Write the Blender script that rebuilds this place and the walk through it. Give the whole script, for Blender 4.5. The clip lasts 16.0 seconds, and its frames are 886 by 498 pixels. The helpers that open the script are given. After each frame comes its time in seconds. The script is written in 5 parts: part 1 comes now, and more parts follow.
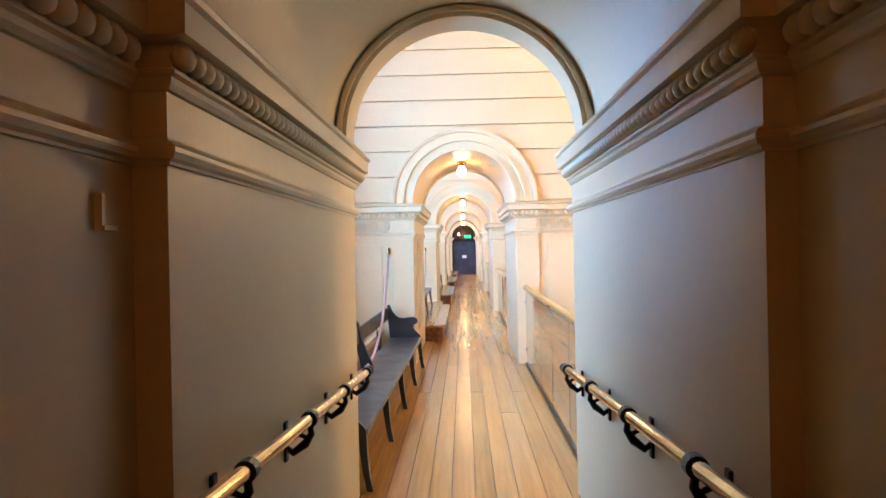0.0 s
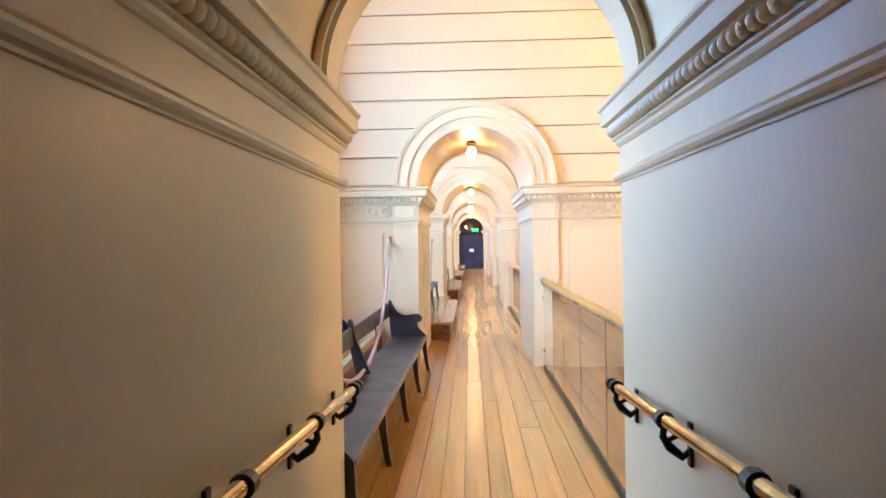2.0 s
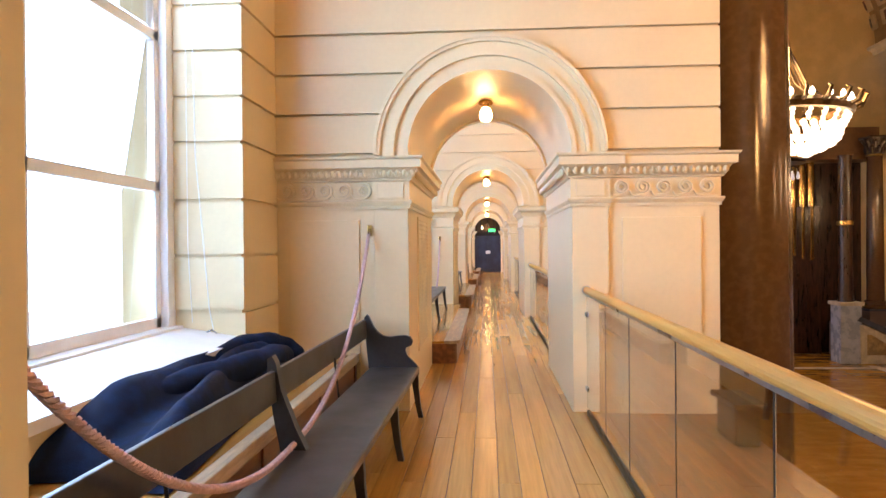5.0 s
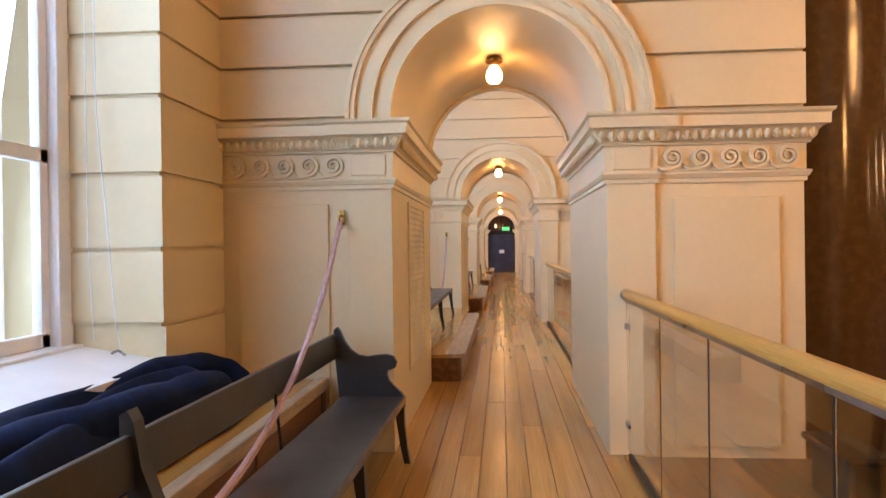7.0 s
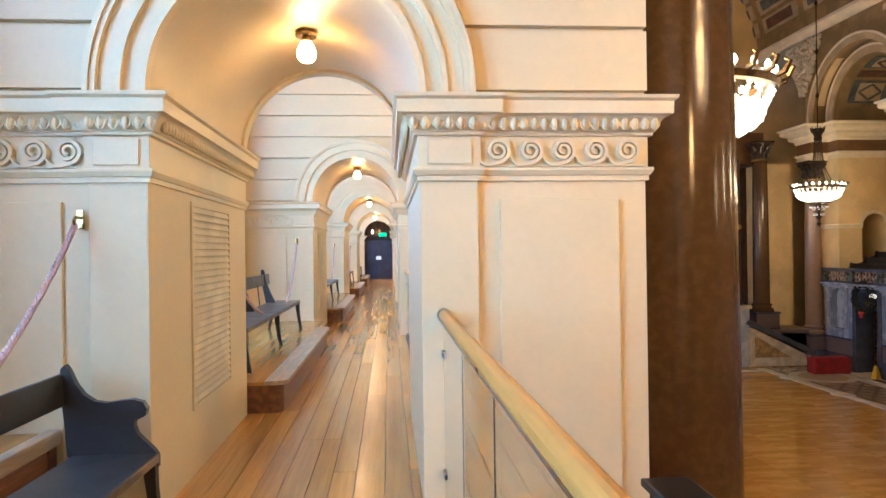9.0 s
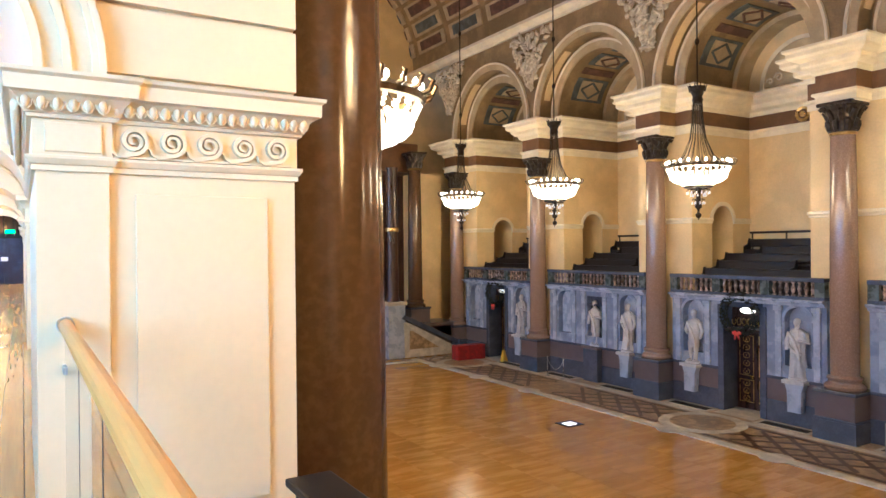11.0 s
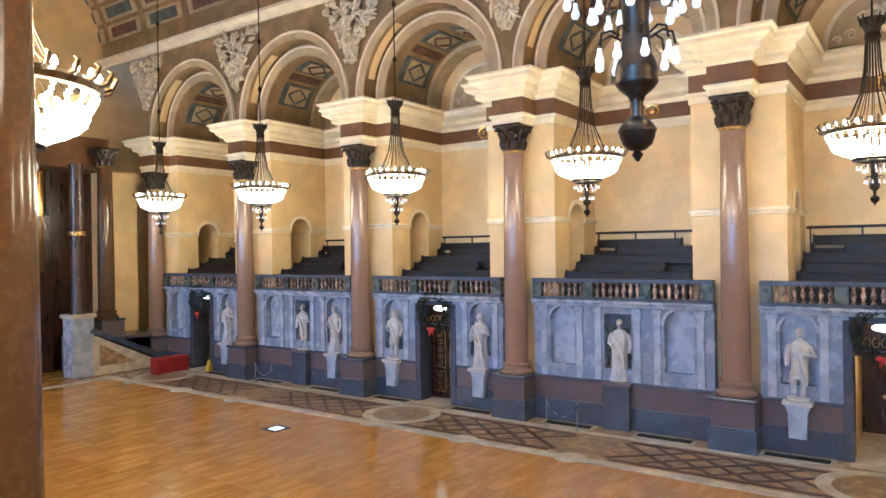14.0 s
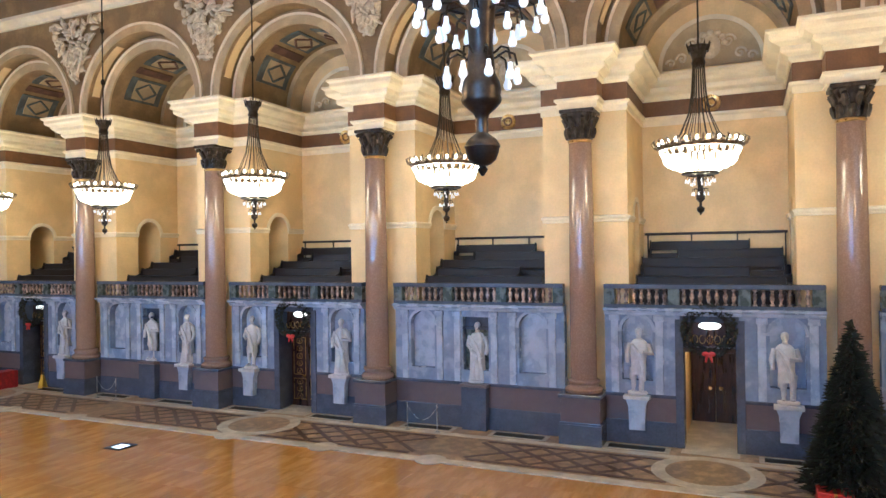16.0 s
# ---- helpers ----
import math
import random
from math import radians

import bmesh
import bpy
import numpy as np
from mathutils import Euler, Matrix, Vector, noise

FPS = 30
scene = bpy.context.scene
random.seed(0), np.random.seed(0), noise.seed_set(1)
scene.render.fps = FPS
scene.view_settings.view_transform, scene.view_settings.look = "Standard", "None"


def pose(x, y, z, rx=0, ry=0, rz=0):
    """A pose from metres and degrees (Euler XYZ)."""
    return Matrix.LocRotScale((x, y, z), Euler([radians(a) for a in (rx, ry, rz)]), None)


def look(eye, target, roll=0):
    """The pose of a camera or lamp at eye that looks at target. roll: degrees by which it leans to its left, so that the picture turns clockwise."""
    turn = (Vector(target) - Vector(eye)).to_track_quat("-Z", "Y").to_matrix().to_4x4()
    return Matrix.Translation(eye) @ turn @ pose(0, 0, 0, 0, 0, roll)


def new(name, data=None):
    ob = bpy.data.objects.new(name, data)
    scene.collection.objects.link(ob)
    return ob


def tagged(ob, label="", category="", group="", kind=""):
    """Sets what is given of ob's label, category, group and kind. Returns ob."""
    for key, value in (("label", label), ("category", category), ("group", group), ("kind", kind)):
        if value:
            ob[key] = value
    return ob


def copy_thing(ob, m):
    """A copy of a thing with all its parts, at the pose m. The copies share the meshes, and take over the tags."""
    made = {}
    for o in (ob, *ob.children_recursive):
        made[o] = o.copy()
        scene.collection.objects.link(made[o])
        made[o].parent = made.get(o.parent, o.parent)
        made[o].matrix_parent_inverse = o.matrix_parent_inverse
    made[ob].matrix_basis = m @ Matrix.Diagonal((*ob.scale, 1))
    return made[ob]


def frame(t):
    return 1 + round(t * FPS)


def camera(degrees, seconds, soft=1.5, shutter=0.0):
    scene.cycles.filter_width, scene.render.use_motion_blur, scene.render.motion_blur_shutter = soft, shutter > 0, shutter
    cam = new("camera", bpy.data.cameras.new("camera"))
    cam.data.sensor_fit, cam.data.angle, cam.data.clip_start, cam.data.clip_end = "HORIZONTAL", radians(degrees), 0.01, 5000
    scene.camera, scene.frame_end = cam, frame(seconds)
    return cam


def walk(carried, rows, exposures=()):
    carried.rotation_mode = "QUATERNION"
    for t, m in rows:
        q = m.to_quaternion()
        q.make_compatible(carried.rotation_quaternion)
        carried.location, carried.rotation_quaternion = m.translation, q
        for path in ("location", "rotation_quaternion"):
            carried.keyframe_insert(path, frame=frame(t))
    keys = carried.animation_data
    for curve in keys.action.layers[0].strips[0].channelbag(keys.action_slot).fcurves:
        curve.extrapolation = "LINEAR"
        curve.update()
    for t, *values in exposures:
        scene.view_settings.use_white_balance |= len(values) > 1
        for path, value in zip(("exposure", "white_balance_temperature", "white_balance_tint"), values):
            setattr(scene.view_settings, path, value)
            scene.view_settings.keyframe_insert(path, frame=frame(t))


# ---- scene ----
cam = camera(65.4, 16.0)
# seconds, eye, yaw, pitch, roll
ROWS = [
    (0.0, -0.000, 0.000, 1.651, 1.72, -0.07, 1.11),
    (0.5, 0.024, 0.137, 1.646, 1.81, -0.04, 1.14),
    (1.0, -0.010, 0.370, 1.618, 2.06, -0.31, 0.92),
    (1.5, -0.062, 0.687, 1.605, 2.14, -0.37, 0.90),
    (2.0, -0.052, 1.039, 1.576, 2.25, -0.50, 0.99),
    (2.5, -0.028, 1.414, 1.564, 2.40, -0.41, 0.99),
    (3.0, -0.056, 1.855, 1.535, 2.63, -0.53, 0.85),
    (3.5, -0.023, 2.265, 1.527, 2.80, -0.52, 1.00),
    (4.0, -0.011, 2.734, 1.518, 2.99, -0.43, 0.80),
    (6.5, 0.018, 4.713, 1.416, 4.69, -0.16, 0.68),
    (7.0, 0.038, 5.061, 1.409, 4.88, -0.19, 0.73),
    (7.5, 0.076, 5.387, 1.399, 4.99, -0.24, 0.73),
    (8.0, 0.168, 5.649, 1.410, 4.42, 0.05, 0.82),
    (8.5, 0.369, 5.842, 1.424, 1.20, 0.04, 0.96),
    (9.0, 0.564, 5.965, 1.429, -4.48, 0.16, 0.77),
    (9.5, 0.632, 5.994, 1.429, -12.41, 0.24, 0.62),
    (10.0, 0.659, 6.025, 1.428, -20.05, 0.11, 0.60),
    (12.5, 0.693, 5.751, 1.431, -43.13, -0.03, 0.64),
    (13.0, 0.696, 5.674, 1.418, -46.97, 0.03, 0.75),
    (13.5, 0.697, 5.601, 1.406, -50.95, -0.05, 0.73),
    (14.0, 0.694, 5.560, 1.403, -54.84, 0.00, 0.89),
    (14.5, 0.692, 5.530, 1.408, -58.24, 0.00, 0.79),
    (15.0, 0.691, 5.505, 1.417, -61.38, 0.04, 0.80),
    (15.5, 0.690, 5.484, 1.429, -64.13, 0.13, 0.78),
    (16.0, 0.689, 5.465, 1.441, -66.14, 0.17, 0.86),
]
EXPOSURES = [
    (0.0, -0.20, 5050, 14), (3.0, -0.14, 5300, 15), (4.2, -0.18, 5500, 16), (6.3, -1.40, 6900, 28), (7.0, -1.12, 6500, 24), (7.8, -0.64, 5800, 17),
    (8.4, -0.55, 5300, 13), (9.0, -0.50, 4950, 9), (10.2, -0.32, 4750, 7), (12.3, 0.38, 4400, 3), (14.0, 0.36, 4250, 2), (16.0, 0.24, 4200, 2),
]
walk(cam, [(t, pose(x, y, z, 90 + pitch, roll, yaw)) for t, x, y, z, yaw, pitch, roll in ROWS], EXPOSURES)

# ---- world and large lights ----
world = bpy.data.worlds.new("sky")
scene.world = world
world.use_nodes = True
wn = world.node_tree.nodes
sky = wn.new("ShaderNodeTexSky")
sky.sky_type, sky.sun_disc = "NISHITA", False
sky.sun_elevation, sky.sun_rotation = radians(32), radians(250)
wn["Background"].inputs[1].default_value = 0.12
world.node_tree.links.new(sky.outputs[0], wn["Background"].inputs[0])


def lamp(name, kind, m, watts, colour, size=0.1, size_y=None):
    data = bpy.data.lights.new(name, kind)
    data.energy, data.color = watts, colour
    if kind == "AREA":
        data.shape, data.size, data.size_y = "RECTANGLE", size, size_y or size
    elif kind == "POINT":
        data.shadow_soft_size = size
    else:
        data.angle = size
    ob = new(name, data)
    ob.matrix_world = m
    return ob


WARM, BULB, DAY = (1.0, 0.62, 0.25), (1.0, 0.47, 0.12), (0.42, 0.67, 1.0)
S = 8.0                                    # bay to bay along the hall
lamp("sun", "SUN", look((-30, 20, 30), (0, 22, 0)), 0.8, (1.0, 0.96, 0.9), radians(12))
for k in range(0, 5):                      # daylight in the gallery's window openings
    lamp("window_light", "AREA", look((-2.62, 7.2 + S * k, 2.75), (0, 7.2 + S * k, 2.3)), 520, DAY, 2.9, 3.4)
# lamp added out of view behind the start, to warm the entry walls
lamp("arch_light", "POINT", pose(0.02, -1.0, 2.85), 8, (1.0, 0.33, 0.04), 0.08)
for k in range(-1, 5):                     # the chandeliers
    lamp("chandelier_light", "POINT", pose(21.9, 6.7 + S * k, 3.75), 950, WARM, 0.6)
    lamp("chandelier_light", "POINT", pose(4.7, 6.7 + S * k, 4.0), 1550, (1.0, 0.52, 0.15), 0.6)


# ---- materials ----
def mat(name, colour, rough=0.6, metal=0.0, vary=0.12, scale=3.0, fine=60.0, bump=0.15, stretch=(1, 1, 1), second=None,
        mix_at=(0.45, 0.62), random_amount=0.0, coat=0.0, spec=0.5, detail=6.0, rough_vary=0.05, bump_d=0.004):
    """Two scales of noise in colour, gloss and relief."""
    m = bpy.data.materials.new(name)
    m.use_nodes = True
    nt = m.node_tree
    n, l = nt.nodes, nt.links
    b = n["Principled BSDF"]
    b.inputs["Metallic"].default_value = metal
    b.inputs["Specular IOR Level"].default_value = spec
    b.inputs["Coat Weight"].default_value = coat
    b.inputs["Coat Roughness"].default_value = 0.08
    co = n.new("ShaderNodeTexCoord")
    mp = n.new("ShaderNodeMapping")
    mp.inputs["Scale"].default_value = stretch
    l.new(co.outputs["Object"], mp.inputs[0])
    big, small = n.new("ShaderNodeTexNoise"), n.new("ShaderNodeTexNoise")
    for t, s in ((big, scale), (small, fine)):
        t.inputs["Scale"].default_value, t.inputs["Detail"].default_value = s, detail
        l.new(mp.outputs[0], t.inputs["Vector"])
    if random_amount:
        info = n.new("ShaderNodeObjectInfo")
        off = n.new("ShaderNodeVectorMath")
        off.operation = "MULTIPLY_ADD"
        off.inputs[1].default_value = (7, 7, 7)
        comb = n.new("ShaderNodeCombineXYZ")
        for i in range(3):
            l.new(info.outputs["Random"], comb.inputs[i])
        l.new(comb.outputs[0], off.inputs[0])
        l.new(co.outputs["Object"], off.inputs[2])
        l.new(off.outputs[0], mp.inputs[0])
    ramp = n.new("ShaderNodeValToRGB")
    c2 = second or tuple(c * (1 - 2.2 * vary) for c in colour)
    ramp.color_ramp.elements[0].position, ramp.color_ramp.elements[1].position = mix_at
    ramp.color_ramp.elements[0].color, ramp.color_ramp.elements[1].color = (*c2, 1), (*colour, 1)
    l.new(big.outputs[0], ramp.inputs[0])
    hsv = n.new("ShaderNodeHueSaturation")
    val = n.new("ShaderNodeMapRange")
    val.inputs[1].default_value, val.inputs[2].default_value = 0.3, 0.7
    val.inputs[3].default_value, val.inputs[4].default_value = 1 - vary, 1 + vary * 0.6
    l.new(small.outputs[0], val.inputs[0])
    last = val.outputs[0]
    if random_amount:
        rnd = n.new("ShaderNodeMapRange")
        rnd.inputs[3].default_value, rnd.inputs[4].default_value = 1 - random_amount, 1 + random_amount
        l.new(info.outputs["Random"], rnd.inputs[0])
        mul = n.new("ShaderNodeMath")
        mul.operation = "MULTIPLY"
        l.new(last, mul.inputs[0])
        l.new(rnd.outputs[0], mul.inputs[1])
        last = mul.outputs[0]
    l.new(last, hsv.inputs["Value"])
    l.new(ramp.outputs[0], hsv.inputs["Color"])
    l.new(hsv.outputs[0], b.inputs["Base Color"])
    rr = n.new("ShaderNodeMapRange")
    rr.inputs[1].default_value, rr.inputs[2].default_value = 0.3, 0.7
    rr.inputs[3].default_value, rr.inputs[4].default_value = max(0.02, rough - rough_vary), min(1, rough + rough_vary)
    l.new(big.outputs[0], rr.inputs[0])
    l.new(rr.outputs[0], b.inputs["Roughness"])
    if bump:
        bp = n.new("ShaderNodeBump")
        bp.inputs["Strength"].default_value, bp.inputs["Distance"].default_value = bump, bump_d
        l.new(small.outputs[0], bp.inputs["Height"])
        l.new(bp.outputs[0], b.inputs["Normal"])
    return m


def glow(name, colour, strength):
    m = bpy.data.materials.new(name)
    m.use_nodes = True
    b = m.node_tree.nodes["Principled BSDF"]
    b.inputs["Base Color"].default_value = (*colour, 1)
    b.inputs["Emission Color"].default_value, b.inputs["Emission Strength"].default_value = (*colour, 1), strength
    return m


def clear(name, colour=(0.96, 0.98, 0.97), rough=0.02):
    m = bpy.data.materials.new(name)
    m.use_nodes = True
    b = m.node_tree.nodes["Principled BSDF"]
    b.inputs["Base Color"].default_value = (*colour, 1)
    b.inputs["Transmission Weight"].default_value, b.inputs["Roughness"].default_value = 1.0, rough
    b.inputs["IOR"].default_value = 1.45
    return m


PAINT = mat("cream_paint", (0.72, 0.575, 0.33), 0.42, vary=0.022, scale=0.9, fine=22, bump=0.025)
TRIM = mat("cream_trim_paint", (0.75, 0.61, 0.36), 0.40, vary=0.025, scale=2.5, fine=40, bump=0.03)
CEIL = mat("ceiling_plaster", (0.78, 0.69, 0.5), 0.6, vary=0.05, scale=1.5, fine=30, bump=0.08)
PLANK = mat("pitch_pine_plank", (0.58, 0.31, 0.075), 0.19, vary=0.13, scale=1.1, fine=5, bump=0.03, stretch=(13, 0.42, 13),
            second=(0.45, 0.225, 0.048), random_amount=0.19, mix_at=(0.30, 0.70), rough_vary=0.03, bump_d=0.0008)
WOODRED = mat("stained_panel_wood", (0.22, 0.09, 0.035), 0.35, vary=0.2, scale=3, fine=14, stretch=(6, 0.8, 6), bump=0.12)
# nosing wood: the highlight along the edges is put into this pale colour
WOODPALE = mat("highlit_pale_wood", (0.50, 0.38, 0.24), 0.4, vary=0.15, scale=3, fine=16, stretch=(6, 0.7, 6), bump=0.12)
RAILWOOD = mat("oak_handrail", (0.60, 0.30, 0.060), 0.36, vary=0.06, scale=1.2, fine=9, stretch=(12, 0.5, 12), bump=0.0, rough_vary=0.02, second=(0.50, 0.235, 0.045))
BENCH = mat("dark_bench_paint", (0.027, 0.024, 0.024), 0.34, vary=0.15, scale=4, fine=40, bump=0.06, second=(0.033, 0.030, 0.029))
BENCHWORN = mat("worn_bench_edge", (0.20, 0.14, 0.085), 0.4, vary=0.3, scale=5, fine=30, stretch=(3, 0.6, 3))
BRASS = mat("polished_brass", (0.62, 0.44, 0.17), 0.16, 1.0, vary=0.12, scale=6, fine=70, bump=0.04)
IRON = mat("black_iron", (0.012, 0.012, 0.012), 0.35, 0.3, vary=0.2, scale=8, fine=60)
BRONZE = mat("dark_bronze", (0.055, 0.042, 0.032), 0.35, 0.7, vary=0.25, scale=6, fine=50)
STEEL = mat("brushed_steel", (0.5, 0.5, 0.5), 0.3, 1.0, vary=0.1)
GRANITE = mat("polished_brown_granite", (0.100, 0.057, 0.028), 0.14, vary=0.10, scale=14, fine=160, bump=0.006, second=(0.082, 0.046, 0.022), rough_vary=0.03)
GRANITEPINK = mat("polished_pink_granite", (0.27, 0.185, 0.14), 0.12, vary=0.14, scale=20, fine=120, bump=0.01, second=(0.225, 0.15, 0.112), rough_vary=0.03)
HALLWALL = mat("golden_cream_paint", (0.76, 0.575, 0.275), 0.5, vary=0.06, scale=0.8, fine=14, bump=0.08)
HALLTRIM = mat("hall_cornice_paint", (0.82, 0.73, 0.52), 0.45, vary=0.06, scale=1.2, fine=20, bump=0.1)
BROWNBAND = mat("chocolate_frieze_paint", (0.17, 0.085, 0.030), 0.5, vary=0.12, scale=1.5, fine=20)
VAULT = mat("ochre_vault_plaster", (0.32, 0.222, 0.095), 0.6, vary=0.14, scale=1.1, fine=16, bump=0.15)
VAULTRIB = mat("buff_archivolt_plaster", (0.52, 0.41, 0.225), 0.55, vary=0.1, scale=1.4, fine=18, bump=0.15)
BLUEPANEL = mat("slate_blue_panel", (0.12, 0.145, 0.145), 0.55, vary=0.2, scale=2, fine=20)
REDPANEL = mat("dull_red_panel", (0.16, 0.08, 0.055), 0.55, vary=0.2, scale=2, fine=20)
RELIEF = mat("plaster_relief", (0.70, 0.61, 0.42), 0.6, vary=0.12, scale=4, fine=24, bump=0.3)
# grey marble with the blue of the windows' daylight mixed into its colour
MARBLEBLUE = mat("daylight_blued_marble", (0.27, 0.32, 0.44), 0.26, vary=0.09, scale=1.6, fine=9, bump=0.02, second=(0.21, 0.255, 0.36))
MARBLEPALE = mat("pale_veined_marble", (0.40, 0.45, 0.56), 0.28, vary=0.08, scale=2.2, fine=12, bump=0.02, second=(0.32, 0.37, 0.48))
MARBLEDARK = mat("dark_grey_marble", (0.085, 0.10, 0.145), 0.2, vary=0.14, scale=2, fine=14, bump=0.02, second=(0.065, 0.078, 0.115))
MARBLERED = mat("red_brown_marble", (0.125, 0.098, 0.105), 0.34, second=(0.115, 0.09, 0.097), vary=0.05, scale=3, fine=18, bump=0.0)
MARBLEGREEN = mat("green_marble", (0.10, 0.125, 0.115), 0.28, vary=0.2, scale=4, fine=22)
STATUE = mat("white_statuary_marble", (0.56, 0.56, 0.57), 0.4, vary=0.08, scale=3, fine=25, bump=0.1)
PARQUET = mat("parquet_floor_cover", (0.52, 0.285, 0.050), 0.15, vary=0.10, scale=0.6, fine=3.0, stretch=(1, 5, 1), bump=0.015,
              second=(0.42, 0.215, 0.032), rough_vary=0.06, random_amount=0.05)
TILEBUFF = mat("buff_encaustic_tile", (0.42, 0.29, 0.15), 0.35, vary=0.2, scale=3, fine=11, bump=0.05)
TILEDARK = mat("dark_brown_tile", (0.10, 0.05, 0.03), 0.35, vary=0.2, scale=4, fine=14)
TILESTONE = mat("pale_stone_border", (0.60, 0.55, 0.44), 0.4, vary=0.12, scale=2, fine=12)
PEW = mat("black_pew_wood", (0.020, 0.016, 0.014), 0.40, spec=0.25, vary=0.12, scale=1.5, fine=12, stretch=(3, 0.3, 3), bump=0.0)
CAPITAL = mat("dark_bronze_capital", (0.07, 0.052, 0.038), 0.4, 0.5, vary=0.3, scale=6, fine=40, bump=0.3)
GILTBRONZE = mat("gilded_bronze", (0.30, 0.21, 0.11), 0.38, 0.85, vary=0.25, scale=6, fine=50)
GOLD = mat("gilding", (0.75, 0.5, 0.16), 0.3, 1.0, vary=0.15, scale=5, fine=40)
ROPE = mat("pink_cotton_rope", (0.55, 0.36, 0.33), 0.8, vary=0.07, scale=30, fine=200, bump=0.5)
CLOTH = mat("navy_wool_cloth", (0.006, 0.017, 0.060), 0.8, vary=0.2, scale=9, fine=160, bump=0.3, spec=0.15)
WHITE = mat("white_gloss_paint", (0.84, 0.84, 0.82), 0.35, vary=0.03, scale=3, fine=40, bump=0.05)
DOORNAVY = mat("navy_door_paint", (0.025, 0.035, 0.07), 0.4, vary=0.2, scale=2, fine=20)
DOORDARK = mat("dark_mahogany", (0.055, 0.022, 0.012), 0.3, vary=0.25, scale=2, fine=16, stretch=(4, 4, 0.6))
GREENERY = mat("fir_needles", (0.010, 0.022, 0.009), 0.7, vary=0.4, scale=12, fine=60)
REDCLOTH = mat("red_baize", (0.30, 0.012, 0.012), 0.85, vary=0.15, scale=5, fine=80)
YELLOW = mat("yellow_plastic", (0.75, 0.48, 0.03), 0.4, vary=0.05)
TINSEL = mat("red_ribbon", (0.55, 0.03, 0.02), 0.5, vary=0.1)
PAPER = mat("white_paper", (0.8, 0.8, 0.78), 0.8, vary=0.03)
CORD = mat("white_cord", (0.8, 0.8, 0.78), 0.7, vary=0.05)
VENT = mat("vent_paint", (0.78, 0.65, 0.41), 0.5, vary=0.08)
GRATE = mat("iron_floor_grate", (0.018, 0.017, 0.016), 0.5, 0.4, vary=0.2)
GLASS = clear("balustrade_glass")
PANE = clear("window_glass")
GLOBEGLASS = glow("lit_globe", (1.0, 0.55, 0.19), 95)
LAMPGLASS = glow("lit_bulb", (1.0, 0.78, 0.46), 40)
CRYSTAL = glow("lit_crystal", (1.0, 0.84, 0.56), 5.0)
BULBWHITE = glow("frosted_bulb", (1.0, 0.95, 0.88), 0.35)
GREENSIGN = glow("exit_sign_light", (0.05, 0.75, 0.2), 2.0)
OUTSIDE = glow("overcast_backdrop", (0.80, 0.90, 1.0), 1.9)


# ---- mesh tools ----
def part(name, bm, material, parent=None, label="", smooth=False):
    me = bpy.data.meshes.new(name)
    bmesh.ops.recalc_face_normals(bm, faces=bm.faces)
    bm.to_mesh(me)
    bm.free()
    me.materials.append(material)
    if smooth:
        me.shade_smooth()
        me.set_sharp_from_angle(angle=radians(40))
    ob = new(name, me)
    ob.parent = parent
    return tagged(ob, label)


def setting(name, bm, material, label, category, smooth=False):
    return tagged(part(name, bm, material, None, label, smooth), "", category, "", "structure")


def piece(name, me, parent, m):
    ob = new(name, me)
    ob.parent = parent
    ob.matrix_local = m
    return ob


def mesh_of(name, bm, material, smooth=False):
    me = bpy.data.meshes.new(name)
    bmesh.ops.recalc_face_normals(bm, faces=bm.faces)
    bm.to_mesh(me)
    bm.free()
    me.materials.append(material)
    if smooth:
        me.shade_smooth()
        me.set_sharp_from_angle(angle=radians(40))
    return me


def thing(name, label, category, at=None, group="", kind=""):
    ob = tagged(new(name), label, category, group, kind)
    ob.empty_display_size = 0.1
    if at is not None:
        ob.matrix_world = at
    return ob


def box(bm, x0, x1, y0, y1, z0, z1, bevel=0.0):
    r = bmesh.ops.create_cube(bm, size=1, matrix=Matrix.Translation(((x0 + x1) / 2, (y0 + y1) / 2, (z0 + z1) / 2)) @ Matrix.Diagonal((x1 - x0, y1 - y0, z1 - z0, 1)))
    if bevel:
        edges = {e for v in r["verts"] for e in v.link_edges}
        bmesh.ops.bevel(bm, geom=list(edges), offset=bevel, segments=2, profile=0.6, affect="EDGES")
    return bm


def boxes(*rows, bevel=0.0):
    bm = bmesh.new()
    for r in rows:
        box(bm, *r, bevel=bevel)
    return bm


def prism(bm, outline, m0, depth):
    """outline: 2D points in the plane of m0's x and y; pushed along its z by depth."""
    a = [bm.verts.new(m0 @ Vector((u, v, 0))) for u, v in outline]
    b = [bm.verts.new(m0 @ Vector((u, v, depth))) for u, v in outline]
    bm.faces.new(a)
    bm.faces.new(b[::-1])
    for i in range(len(a)):
        j = (i + 1) % len(a)
        bm.faces.new((a[i], b[i], b[j], a[j]))
    return bm


XZ = Matrix(((1, 0, 0, 0), (0, 0, 1, 0), (0, 1, 0, 0), (0, 0, 0, 1)))      # outline (x, z), pushed along +y
YZ = Matrix(((0, 0, 1, 0), (1, 0, 0, 0), (0, 1, 0, 0), (0, 0, 0, 1)))      # outline (y, z), pushed along +x


